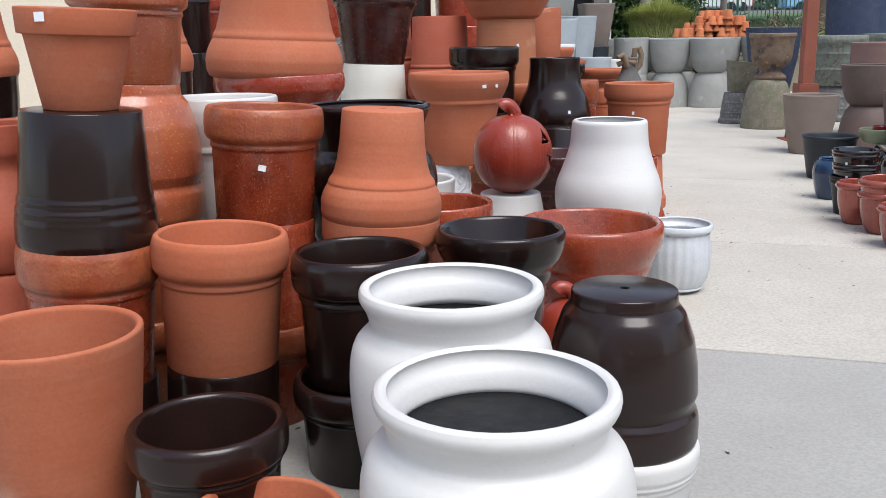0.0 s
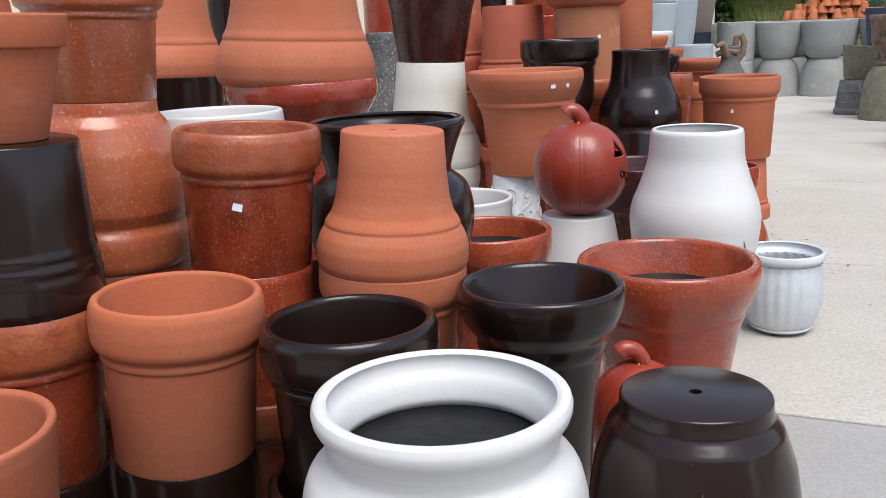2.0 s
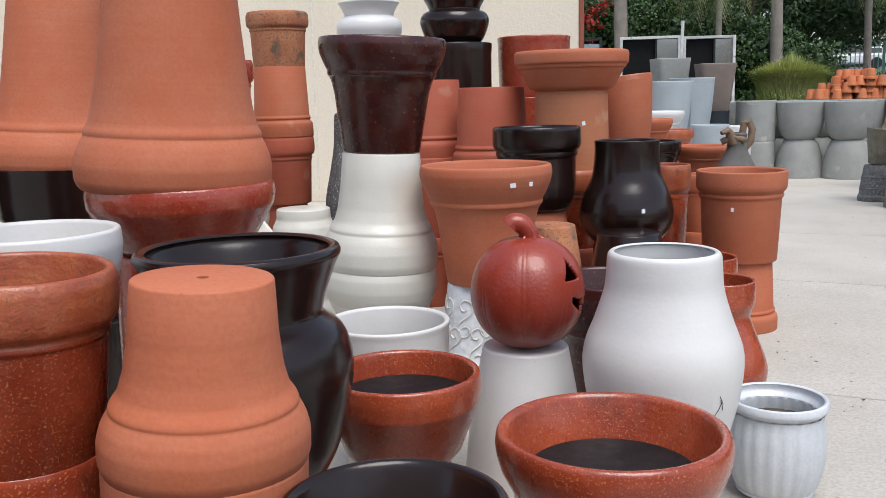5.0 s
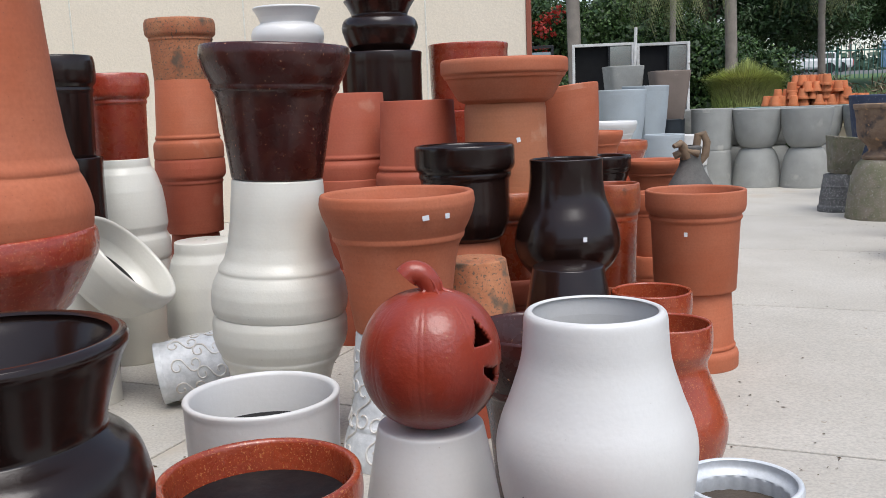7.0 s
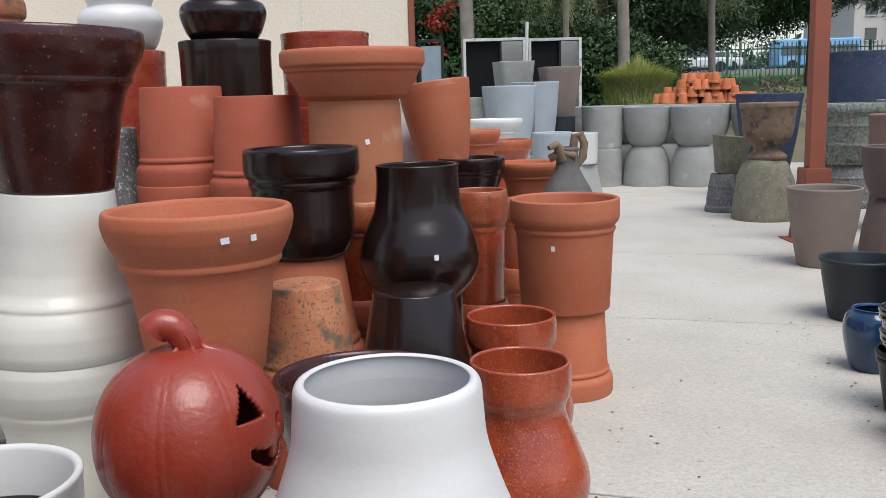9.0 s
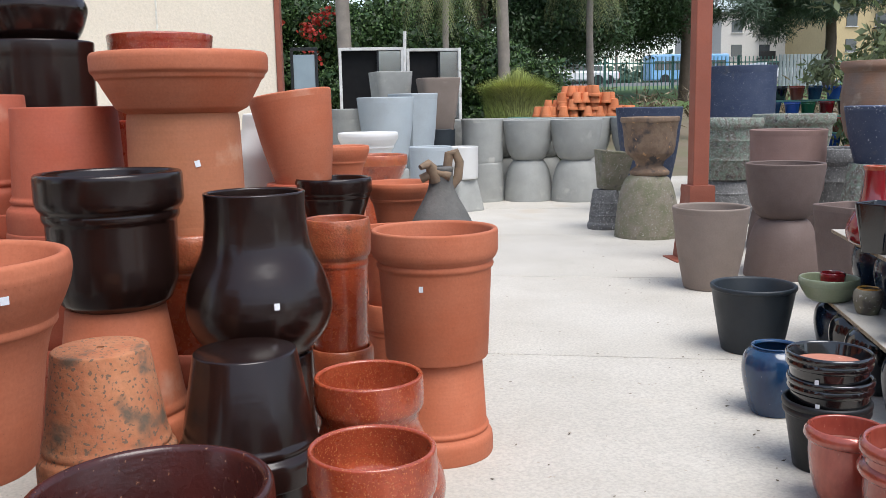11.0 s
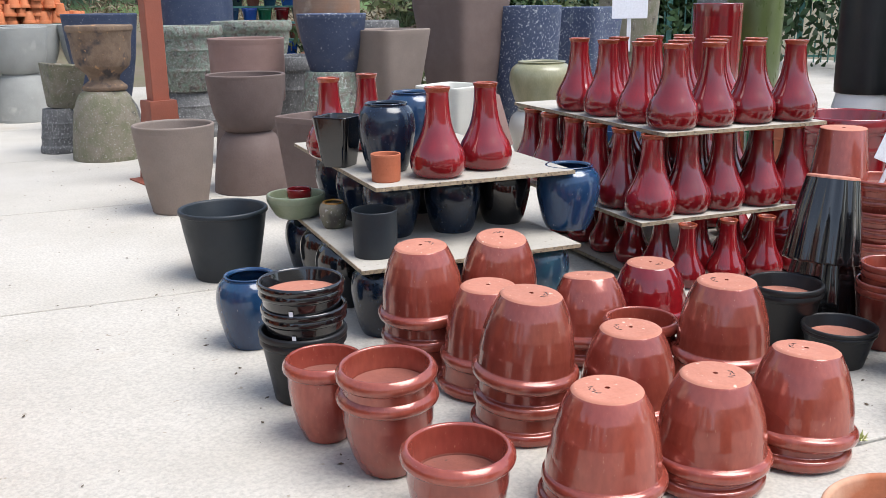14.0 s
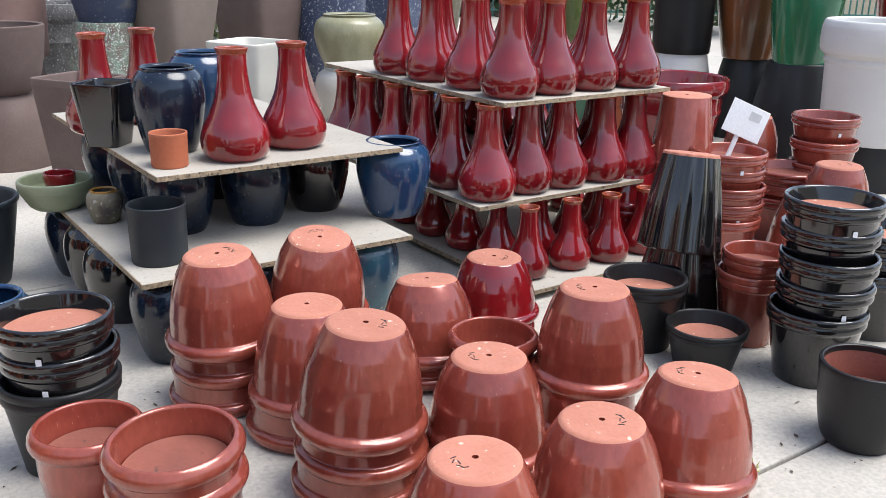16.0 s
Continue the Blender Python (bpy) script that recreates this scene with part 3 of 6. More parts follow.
# ---- ground, slabs, wall ----
def rise(x, y):
    """The height of the land: level in the yard, a bank behind it."""
    t = min(1, max(0, (y - 23) / 19))
    return -0.03 + 2.0 * t * t * (3 - 2 * t) + 1.1 * min(1, max(0, (y - 42) / 40))


def land():
    xs = [-600, -300, -150, -80, -40, -20] + [-10 + 2.5 * i for i in range(29)] + [80, 120, 200, 320, 600]
    ys = [-300, -120, -50, -20, -8, 0, 8, 16] + [20 + 2 * i for i in range(33)] + [100, 130, 180, 260, 400, 700]
    verts = [(x, y, rise(x, y)) for y in ys for x in xs]
    n = len(xs)
    faces = [(j * n + i, j * n + i + 1, (j + 1) * n + i + 1, (j + 1) * n + i) for j in range(len(ys) - 1) for i in range(n - 1)]
    idx = []
    for j in range(len(ys) - 1):
        for i in range(n - 1):
            y = ys[j]
            idx.append(1 if 33 <= y < 56 else 2 if 56 <= y < 110 else 0)
    tagged(new("ground", mesh_of("ground", verts, faces, [EARTH, LAWN, ASPHALT], idx)), "dry earth, mown lawn and a street beyond a bank", "ground", kind="structure")


land()
floor = thing("floor", 0, 0, 0, "pale concrete yard slabs with dirt-filled joints", "floor", kind="structure", rz=-15.6)
SLAB_ROWS = [(-9, -4.0), (-4.0, 0.6), (0.6, 4.08), (4.08, 6.28), (6.28, 9.04), (9.04, 11.55), (11.55, 14.15), (14.15, 16.75), (16.75, 19.5), (19.5, 22.5)]
for i, (a, b) in enumerate(SLAB_ROWS):
    for x0, x1 in ((-13.2, -2.6), (-2.6, 9.4), (9.4, 17.6)):
        bm = bmesh.new()
        box_bm(bm, x1 - x0 - 0.010, b - a - 0.016, 0.1)
        part("slab", bm, CONCRETE_GREY if b < 4.1 else CONCRETE, floor, "", pose((x0 + x1) / 2, (a + b) / 2, -0.05), bevel=0.006)
bed = bmesh.new()
box_bm(bed, 30.6, 31.4, 0.02)
part("joint_bed", bed, JOINT, floor, "dirt in the joints", pose(2.2, 6.75, -0.034))

wall_west = thing("wall_west", 0, 14.2, 0, "cream stucco building wall", "wall", kind="structure", rz=0)
box_part("wall_body", (14, 0.3, 5.4), (-6.62, 0.15, 2.7), STUCCO, wall_west, bevel=0.01)
# A narrow brown strip covers the wall's end.
box_part("corner_trim", (0.06, 0.34, 5.4), (0.413, 0.15, 2.7), POST, wall_west, "narrow brown strip down the wall's end", bevel=0.006)
for k in range(4):
    box_part("wall_joint", (0.02, 0.01, 5.3), (-0.9 - 2.4 * k, -0.003, 2.68), CREAM, wall_west, "thin pale stucco reveal", bevel=0.002)
# Out of view: added to block bright sky near the horizon.
wall_south = thing("wall_south", 2, -6, 0, "unseen cream stucco wall added to screen the low sky", "wall", kind="structure")
box_part("wall_body", (24, 0.3, 4.2), (0, 0, 2.1), STUCCO, wall_south, bevel=0.01)
# Added out of view as well, closing the west side.
box_part("side_wall", (0.3, 10, 5.4), (-13.4, -5.2, 2.7), STUCCO, wall_west, bevel=0.01)

T, TP, TR = TERRA, TERRA_PALE, TERRA_RED
# ---- the stacked pots beside the wall, nearest first ----
L_WJ = "white glazed flared-neck jar with black-lined inside"
LEAN = 2.8


def pile(x, y, z, rows, lean=LEAN, group=""):
    """A stack that leans a little: its middle passes (x, y) at the height z. Rows: shape, foot height, radius, height, material, upside down, words."""
    obs = []
    for s, z0, r, h, m, fl, lab in rows:
        obs.append(pot(s, x + math.tan(radians(lean)) * (z0 - z), y, z0, r, h, m, lab, flip=fl, tilt=lean, rim=RUST_RIM if m is RUST and not fl else None, group=group))
    return obs


pot("rim_jar", 0.152, 1.78, 0, 0.244, 0.685, WHITE, L_WJ + " standing on concrete", "jar", "jar", fill=TAR_AND_SHADE, fill_at=0.86, thick=0.024)
pot("rim_jar", 0.058, 2.34, 0, 0.236, 0.735, WHITE, L_WJ + " behind its twin", "jar", "jar", fill=TAR_AND_SHADE, fill_at=0.85, thick=0.024)
pot("slab_rim", 0.53, 2.509, 0, 0.213, 0.245, WHITE, "white glazed pot under an upturned dark brown pot")
pot("dome", 0.526, 2.509, 0.245, 0.210, 0.43, DARK, "dark brown satin pot stood upside down on a white pot", flip=True)
pot("rolled", -0.585, 2.32, 0.05, 0.208, 0.33, DARK, "dark brown glazed bowl with a thick lip", thick=0.026)
pot("straight", -0.585, 2.32, 0, 0.15, 0.05, DARK, "low dark foot under a dark bowl", flip=True)
pot("rolled", -0.385, 2.05, 0, 0.192, 0.265, T, "terracotta pot with a rolled rim standing on concrete")
pot("taper", -1.02, 2.41, 0, 0.245, 0.60, T, "tall plain terracotta pot with dirt inside its lip")
pile(-0.667, 2.88, 0.766, [("rolled", 0.345, 0.209, 0.42, T, False, "terracotta pot with a rolled rim on a dark pot"),
                           ("straight", 0, 0.185, 0.35, DARK, True, "dark brown pot under a terracotta pot")])
pot("rolled", -0.231, 2.845, 0.305, 0.212, 0.405, DARK, "dark brown pot with a worn rolled lip stacked on its twin", thick=0.024)
pot("rolled", -0.231, 2.845, 0, 0.225, 0.31, DARK, "dark brown pot under its twin")
db3 = pot("thick_lip", 0.216, 3.15, 0, 0.221, 0.71, DARK, "dark brown flared pot with a pale price sticker", thick=0.024)
sticker(db3, -80, 0.42, 0.149, 10)
pot("wide_lip", 0.632, 3.97, 0, 0.314, 0.565, RED_GLAZE, "wide brick-red glazed pot lined with black", rim=RUST, fill=TAR_AND_SHADE, fill_at=0.79)
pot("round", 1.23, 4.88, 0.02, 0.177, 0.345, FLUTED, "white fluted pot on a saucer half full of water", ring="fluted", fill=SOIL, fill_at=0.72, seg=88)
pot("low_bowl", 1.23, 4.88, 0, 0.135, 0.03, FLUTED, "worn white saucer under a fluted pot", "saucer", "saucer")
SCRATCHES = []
# A black disc closes off the inside of this vase.
white_vase = pot("bulb", 0.806, 4.60, 0.23, 0.182, 0.71, WHITE, "white bulb-shaped vase with dark scratches near its foot", "vase", "vase", fill=TAR_AND_SHADE, fill_at=0.7)
pot("straight", 0.806, 4.60, 0, 0.16, 0.24, WHITE, "plain white pot under a white vase", flip=True)
BULB = [(b * 0.71, a * 0.182) for a, b in curved(SHAPES["bulb"][0])]
for a0, spread, z_low, n_pts in ((-133, 4, 0.19, 6), (-128, 6, 0.185, 6), (-124, 5, 0.19, 4), (-131, 9, 0.20, 4), (-52, 3, 0.21, 5), (-49, 2, 0.24, 4)):
    pts = []
    for k in range(n_pts):
        a = radians(a0 + spread * math.sin(k * 1.1 + a0))
        zz = z_low + 0.017 * k + 0.004 * math.sin(a0 * k)
        q = min((abs(h - zz), r) for h, r in BULB)[1] + 0.0015
        pts.append((q * math.cos(a), q * math.sin(a), zz))
    SCRATCHES.append(pts)
pot("taper", 0.335, 4.84, 0, 0.235, 0.55, WHITE, "plain white pot upside down under a clay pumpkin", flip=True)
for pts in SCRATCHES:
    mark = tube_part("scratch", pts, 0.0011, TAR_AND_SHADE, white_vase, "dark hairline scratch", 5)
    mark.matrix_world = Matrix.Translation(white_vase.matrix_world.translation)
# columns at the near end
o = pile(-1.035, 2.845, 1.44, [("classic", 1.155, 0.171, 0.29, T, False, "band-rimmed terracotta pot with a sticker on a dark pot"),
                              ("slab_rim", 0.745, 0.208, 0.41, DARK, True, "dark brown pot upside down on a rust-glazed pot"),
                              ("rolled", 0.30, 0.212, 0.455, RUST, False, "rust-glazed pot with a scorched rim under a dark pot"),
                              ("straight", 0.0, 0.2, 0.31, DARK, True, "dark brown pot at the foot of a stack")])
sticker(o[0], -97, 0.265, 0.171, 0, (0.03, 0.026))
o = pile(-0.59, 3.265, 1.12, [("rolled", 0.735, 0.203, 0.39, RUST, False, "mottled rust-glazed pot with a scorched rolled rim"),
                              ("straight", 0.36, 0.182, 0.38, RUST, True, "rust-glazed pot stacked under its twin"),
                              ("rolled", 0.0, 0.196, 0.37, RUST, False, "rust-glazed pot at the foot of a stack")])
sticker(o[0], -78, 0.20, 0.182, -15)
pile(-1.09, 3.42, 1.40, [("taper", 1.557, 0.20, 0.36, T, False, "plain terracotta pot topping a stack of rust-glazed pots"),
                         ("rolled", 1.205, 0.207, 0.36, RUST_DUSTY_SHEEN, False, "rust-glazed pot standing on an upturned bell-shaped pot"),
                         ("dome", 0.72, 0.25, 0.49, RUST_DUSTY_SHEEN, True, "large rust-glazed bell-shaped pot upside down"),
                         ("rolled", 0.35, 0.24, 0.38, RUST_DUSTY_SHEEN, False, "rust-glazed pot under a bell-shaped pot"),
                         ("rolled", 0.0, 0.235, 0.36, RUST_DUSTY_SHEEN, False, "rust-glazed pot at the foot of a stack")])
pile(-0.182, 3.27, 1.11, [("belled", 0.73, 0.211, 0.38, T, True, "terracotta bell-rimmed pot upside down on another pot"),
                          ("collared", 0.33, 0.207, 0.405, T, False, "terracotta collared pot under an upturned pot"),
                          ("collared", 0.0, 0.205, 0.34, T, False, "terracotta collared pot at the foot of a stack")])
pot("flared_jar", -0.285, 3.71, 0.50, 0.252, 0.595, DARK, "large dark brown flared-neck jar on a dark pot", "jar", "jar", thick=0.026)
pot("straight", -0.285, 3.71, 0, 0.2, 0.51, DARK, "dark brown pot under a flared-neck jar", flip=True)
pot("flared", -0.87, 3.75, 0.51, 0.229, 0.62, WHITE, "tall white glazed pot with a wide lip")
pot("straight", -0.87, 3.75, 0, 0.19, 0.52, WHITE, "white pot at the foot of a stack", flip=True)
pot("low_bowl", -0.023, 4.35, 0.30, 0.254, 0.29, RUST, "rust-glazed bowl with a black-lined inside", "bowl", "bowl", fill=TAR_AND_SHADE, fill_at=0.72)
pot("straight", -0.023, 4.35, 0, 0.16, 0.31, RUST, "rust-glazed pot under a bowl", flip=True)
white_bowl = pot("straight", -0.19, 4.89, 0.36, 0.239, 0.26, WHITE, "white bowl with a drain hole and a black-lined inside", "bowl", "bowl", fill=TAR_AND_SHADE, fill_at=0.5, thick=0.024)
sticker(white_bowl, -52, 0.17, 0.2365, 0, (0.022, 0.022), TERRA_OLD, "drain_hole", "small rust-coloured drain hole")
pot("straight", -0.19, 4.89, 0, 0.17, 0.37, CREAM, "white pot under a white bowl", flip=True)
# large bell-rimmed pots
for x, y, lab in ((-0.775, 4.42, "large terracotta bell-rimmed pot upside down on a red bowl"),
                  (-1.75, 5.35, "large terracotta bell-rimmed pot upside down on a dark bowl"),
                  (-2.6, 5.0, "large terracotta bell-rimmed pot upside down at the end of a row")):
    first = x > -1
    pile(x, y, 1.26, [("great_bell", 1.18, 0.313, 0.83, T, True, lab)])
    pot("low_bowl" if first else "straight", x + 0.015 * first, y, 0.96, 0.304, 0.23, RED_GLAZE if first else DARK, "wide glazed bowl under a large terracotta pot", "bowl", "bowl")
    pot("straight", x, y, 0.5, 0.22 if first else 0.28, 0.47, RED_GLAZE if first else DARK, "glazed pot holding up a bowl", flip=True)
    pot("straight", x, y, 0, 0.23, 0.51, DARK, "dark pot at the foot of a tall stack", flip=True)
pot("rolled", -1.42, 3.9, 0.80, 0.17, 0.3, DARK, "dark brown pot with a rolled rim")
pot("straight", -1.42, 3.9, 0, 0.17, 0.81, DARK, "tall dark pot under a small dark pot", flip=True)
pot("collar_jar", -1.42, 3.05, 0.62, 0.16, 0.48, TR, "terracotta bulb jar beside a dark pot", "jar", "jar")
pot("straight", -1.42, 3.05, 0, 0.2, 0.63, TR, "terracotta pot under a bulb jar", flip=True)

# ---- middle of the pile ----
def radius_at(shape, r, h, z, flip):
    zz = (h - z if flip else z) / h
    pts = SHAPES[shape][0]
    for (a, b), (c, d) in zip(pts, pts[1:]):
        if b <= zz <= d:
            return r * (a + (c - a) * (zz - b) / max(1e-6, d - b))
    return r * pts[-1][0]


def scrollwork(ob, shape, r, h, flip):
    """Raised S-scrolls in two rows round a pot."""
    for row in range(2 if h < 0.4 else 3):
        for k in range(8):
            a0, z0 = k * math.pi / 4 + row * 0.39, h * (0.24 + row * (0.24 if h > 0.4 else 0.34))
            pts = []
            for i in range(26):
                t = i / 25 * 2 - 1
                s = 1 if t > 0 else -1
                f = 1 - 0.72 * abs(t)
                w = abs(t) * 7.0
                zz = z0 + s * (0.055 - 0.05 * f * math.cos(w)) * (h / 0.56) ** 0.5
                q = radius_at(shape, r, h, zz, flip) + 0.0015
                a = a0 + s * 0.045 * f * math.sin(w) / q
                pts.append((q * math.cos(a), q * math.sin(a), zz))
            tube_part("scroll", pts, 0.0045, WHITE, ob, "raised white scroll", 6)


def column(x, y, rows, group=""):
    """Pots stacked over one spot: shape, foot height, radius, height, material, upside down, words."""
    obs = []
    for s, z0, r, h, m, fl, lab in rows:
        obs.append(pot(s, x, y, z0, r, h, m, lab, flip=fl, group=group, rim=RUST_RIM if m is RUST else None))
    return obs


pile(-0.455, 6.12, 1.74, [("flared", 1.185, 0.319, 0.555, MAROON, False, "dark maroon glazed flared pot with chipped patches"),
                     ("belled", 0.60, 0.297, 0.585, CREAM, True, "warm white bell-rimmed pot upside down under a maroon pot"),
                     ("belled", 0.04, 0.295, 0.56, CREAM, False, "warm white bell-rimmed pot under its twin"),
                     ("straight", 0.0, 0.19, 0.05, CREAM, True, "low white foot under a stack")], 2.4)
tc4 = pot("flared", 0.067, 5.96, 0.56, 0.318, 0.565, T, "terracotta flared pot with two white stickers on a white pedestal pot")
sticker(tc4, -60, 0.49, 0.312, 5, (0.028, 0.02))
sticker(tc4, -42, 0.49, 0.312, 0, (0.022, 0.02))
orn = pot("flared", 0.0, 5.93, 0.0, 0.20, 0.56, ORNATE, "white pot with embossed scrollwork under a terracotta pot", flip=True)
scrollwork(orn, "flared", 0.20, 0.56, True)
pot("flared", 0.65, 5.52, 0.0, 0.270, 0.665, MAROON, "dark maroon flared pot behind a white vase")
pot("collar_cup", 0.25, 6.98, 0.775, 0.258, 0.49, DARK, "dark brown collared pot on an upturned terracotta pot")
pot("cone", 0.24, 6.99, 0.25, 0.26, 0.53, T, "terracotta bell-rimmed pot upside down under a dark pot", flip=True)
pot("straight", 0.24, 7.0, 0, 0.24, 0.26, TR, "terracotta pot at the foot of a stack")
dv = pot("pear", 0.767, 6.95, 0.57, 0.185, 0.612, DARK, "dark brown bulb-shaped vase with a pale sticker", "vase", "vase")
sticker(dv, -72, 0.235, 0.2695, 0, (0.02, 0.024))
pot("straight", 0.767, 6.97, 0, 0.2, 0.58, DARK, "dark pot under a bulb vase", flip=True)
pot("cone", 0.764, 6.425, 0.33, 0.238, 0.40, DARK, "dark brown pot upside down with a drain hole", flip=True)
pot("straight", 0.77, 6.40, 0, 0.2, 0.34, DARK, "dark brown pot at the foot of a stack", flip=True)
pot("cone", 0.345, 6.345, 0.38, 0.208, 0.40, TERRA_OLD, "weathered terracotta pot upside down with black stains", flip=True)
pot("straight", 0.35, 6.35, 0, 0.2, 0.39, TR, "terracotta pot under a weathered pot", flip=True)
t1 = pot("collared", 1.465, 7.36, 0.425, 0.267, 0.545, T, "tall terracotta collared pot standing inside another", group="tall terracotta pair")
sticker(t1, -110, 0.33, 0.236, 0, (0.018, 0.024))
pot("collared", 1.465, 7.36, 0.0, 0.235, 0.445, T, "terracotta pot upside down under a collared pot", flip=True)
pot("collar_jar", 1.155, 6.62, 0, 0.190, 0.57, RUST, "rust-glazed bulb vase with a blackened lip", "vase", "vase")
# The black disc makes this vase's inside dark.
pot("collar_jar", 1.143, 5.89, 0, 0.174, 0.59, RUST, "rust-glazed bulb vase with a black inside", "vase", "vase", fill=TAR_AND_SHADE, fill_at=0.75)
column(1.055, 7.75, [("rolled", 0.36, 0.152, 0.62, RUST, False, "tall rust-glazed banded pot"), ("rolled", 0, 0.15, 0.38, RUST, False, "rust-glazed pot at the foot of a stack")])
column(1.32, 8.25, [("rolled", 0.45, 0.14, 0.42, T, False, "terracotta pot on another behind a rust-glazed pot"), ("rolled", 0, 0.14, 0.47, T, False, "terracotta pot at the foot of a stack")])
b = column(0.437, 7.52, [("bowl", 1.465, 0.359, 0.245, T, False, "wide terracotta bowl resting on an upturned pot"),
                    ("straight", 0.97, 0.242, 0.50, TP, True, "patchy terracotta pot upside down under a wide bowl"),
                    ("rolled", 0.48, 0.27, 0.50, RUST, False, "rust-glazed pot in a tall stack"),
                    ("rolled", 0, 0.26, 0.49, TR, False, "terracotta pot at the foot of a tall stack")])
sticker(b[1], -70, 0.30, 0.2375, 12, (0.022, 0.026))
for x, y, zt in ((-0.09, 7.69, 1.5), (-0.56, 7.95, 1.56)):
    column(x, y, [("collared", zt - 0.53, 0.265, 0.535, TR, True, "red terracotta pot upside down in a tall stack"),
                  ("collared", 0.48, 0.27, zt - 1.0, TR, False, "red terracotta pot in a tall stack"),
                  ("collared", 0, 0.26, 0.49, TR, False, "red terracotta pot at the foot of a tall stack")], "red terracotta stacks")
column(0.12, 8.83, [("straight", 1.42, 0.283, 0.465, RED_GLAZE, False, "red glazed cylinder pot with a blackened lip"),
                    ("straight", 0.95, 0.28, 0.48, RED_GLAZE, False, "red glazed cylinder pot in a tall stack"),
                    ("straight", 0.48, 0.28, 0.48, RED_GLAZE, False, "red glazed cylinder pot in a tall stack"),
                    ("straight", 0, 0.28, 0.49, RED_GLAZE, False, "red glazed cylinder pot at the foot of a stack")])
column(-0.46, 8.6, [("flared_jar", 1.83, 0.24, 0.36, DARK, False, "dark brown flared-neck jar on a tall stack"),
                    ("straight", 1.0, 0.28, 0.84, DARK, False, "tall dark brown cylinder pot in a stack"),
                    ("straight", 0.0, 0.28, 1.01, DARK, False, "dark brown cylinder pot at the foot of a stack")])
column(-1.18, 8.85, [("flared_jar", 1.80, 0.24, 0.40, WHITE, False, "white flared-neck jar on a tall stack"),
                     ("straight", 0.9, 0.26, 0.91, RED_GLAZE, False, "red glazed cylinder pot under a white jar"),
                     ("straight", 0.0, 0.26, 0.91, RED_GLAZE, False, "red glazed cylinder pot at the foot of a stack")])
column(-1.68, 8.1, [("rolled", 1.69, 0.222, 0.385, TERRA_OLD, False, "weathered terracotta pot with a dark stain on a stack"),
                    ("collared", 1.19, 0.225, 0.505, T, True, "terracotta pot upside down in a stack"),
                    ("rolled", 0.70, 0.225, 0.495, TR, False, "red terracotta pot with chalk marks in a stack"),
                    ("flared", 0.0, 0.25, 0.71, TR, True, "red terracotta pot upside down at the foot of a stack")])
column(-1.88, 7.5, [("rolled", 1.22, 0.212, 0.50, RED_GLAZE, False, "red glazed pot with pale scratches on a white pot"),
                     ("dome", 0.62, 0.265, 0.605, CREAM, True, "warm white dome-shaped pot upside down"),
                     ("collared", 0.0, 0.255, 0.63, CREAM, False, "warm white collared pot under a dome pot")])
column(-1.93, 6.98, [("rolled", 1.25, 0.2, 0.55, DARK, False, "dark brown pot on a tall stack"), ("straight", 0, 0.2, 1.26, DARK, False, "tall dark cylinder pot")])
pot("dome", -1.25, 7.18, 0, 0.25, 0.77, CREAM, "warm white bulbous pot upside down", flip=True)
pot("straight", -1.72, 6.66, 0, 0.15, 0.60, CREAM, "white cylinder pot propping a leaning bowl", flip=True)
# No tar coat here: the black disc paints the shade inside the bowl.
pot("low_bowl", -1.60, 6.58, 0.60, 0.29, 0.26, CREAM, "white bowl leaning on edge against pots", "bowl", "bowl", tilt=48, toward=8, fill=TAR_AND_SHADE, fill_at=0.4)
orn = pot("straight", -1.00, 6.72, 0.215, 0.16, 0.34, ORNATE, "white embossed pot tipped on its side on the concrete", tilt=98, toward=203)
scrollwork(orn, "straight", 0.16, 0.34, False)
pot("bulb", -1.05, 8.0, 0.0, 0.2, 1.35, GREYBLACK, "tall weathered grey-green jar", "jar", "jar")
# towards the far end
pot("taper", 0.86, 9.1, 1.03, 0.245, 0.54, T, "terracotta pot leaning, with two small stickers", tilt=8, toward=160)
pot("straight", 0.82, 9.1, 0, 0.2, 1.04, TR, "tall terracotta pot under a leaning pot", flip=True)
pot("bulb", 0.62, 9.6, 0.9, 0.16, 0.55, WHITE, "white vase behind terracotta pots", "vase", "vase")
pot("straight", 0.62, 9.6, 0, 0.2, 0.91, WHITE, "white cylinder pot under a vase", flip=True)
column(1.08, 10.1, [("flared", 0.85, 0.20, 0.36, T, False, "terracotta flared pot in a stack"), ("straight", 0, 0.17, 0.86, T, True, "tall terracotta cylinder pot")])
column(0.55, 10.3, [("collared", 0.95, 0.3, 0.3, TR, False, "wide terracotta pot on a stack"), ("straight", 0, 0.25, 0.96, TR, True, "tall terracotta cylinder pot")])
column(1.03, 9.0, [("bowl", 0.80, 0.228, 0.27, DARK, False, "dark brown bowl on a stack"), ("straight", 0, 0.15, 0.81, DARK, True, "slim dark pot under a bowl")])
column(1.45, 9.3, [("flared", 0.68, 0.235, 0.33, T, False, "terracotta flared pot on a stack"), ("straight", 0, 0.17, 0.69, T, True, "terracotta cylinder pot under a flared pot")])
column(1.41, 12.4, [("low_bowl", 0.72, 0.3, 0.30, RUST, False, "rust-glazed bowl on a stack"), ("straight", 0, 0.22, 0.73, RUST, True, "rust-glazed cylinder pot under a bowl")])
column(1.36, 13.3, [("flared", 0.72, 0.32, 0.49, WHITE, False, "white flared bowl on a pot"), ("straight", 0, 0.24, 0.73, WHITE, True, "white cylinder pot under a bowl")])


# ---- clay pumpkin ----
FACE = 10


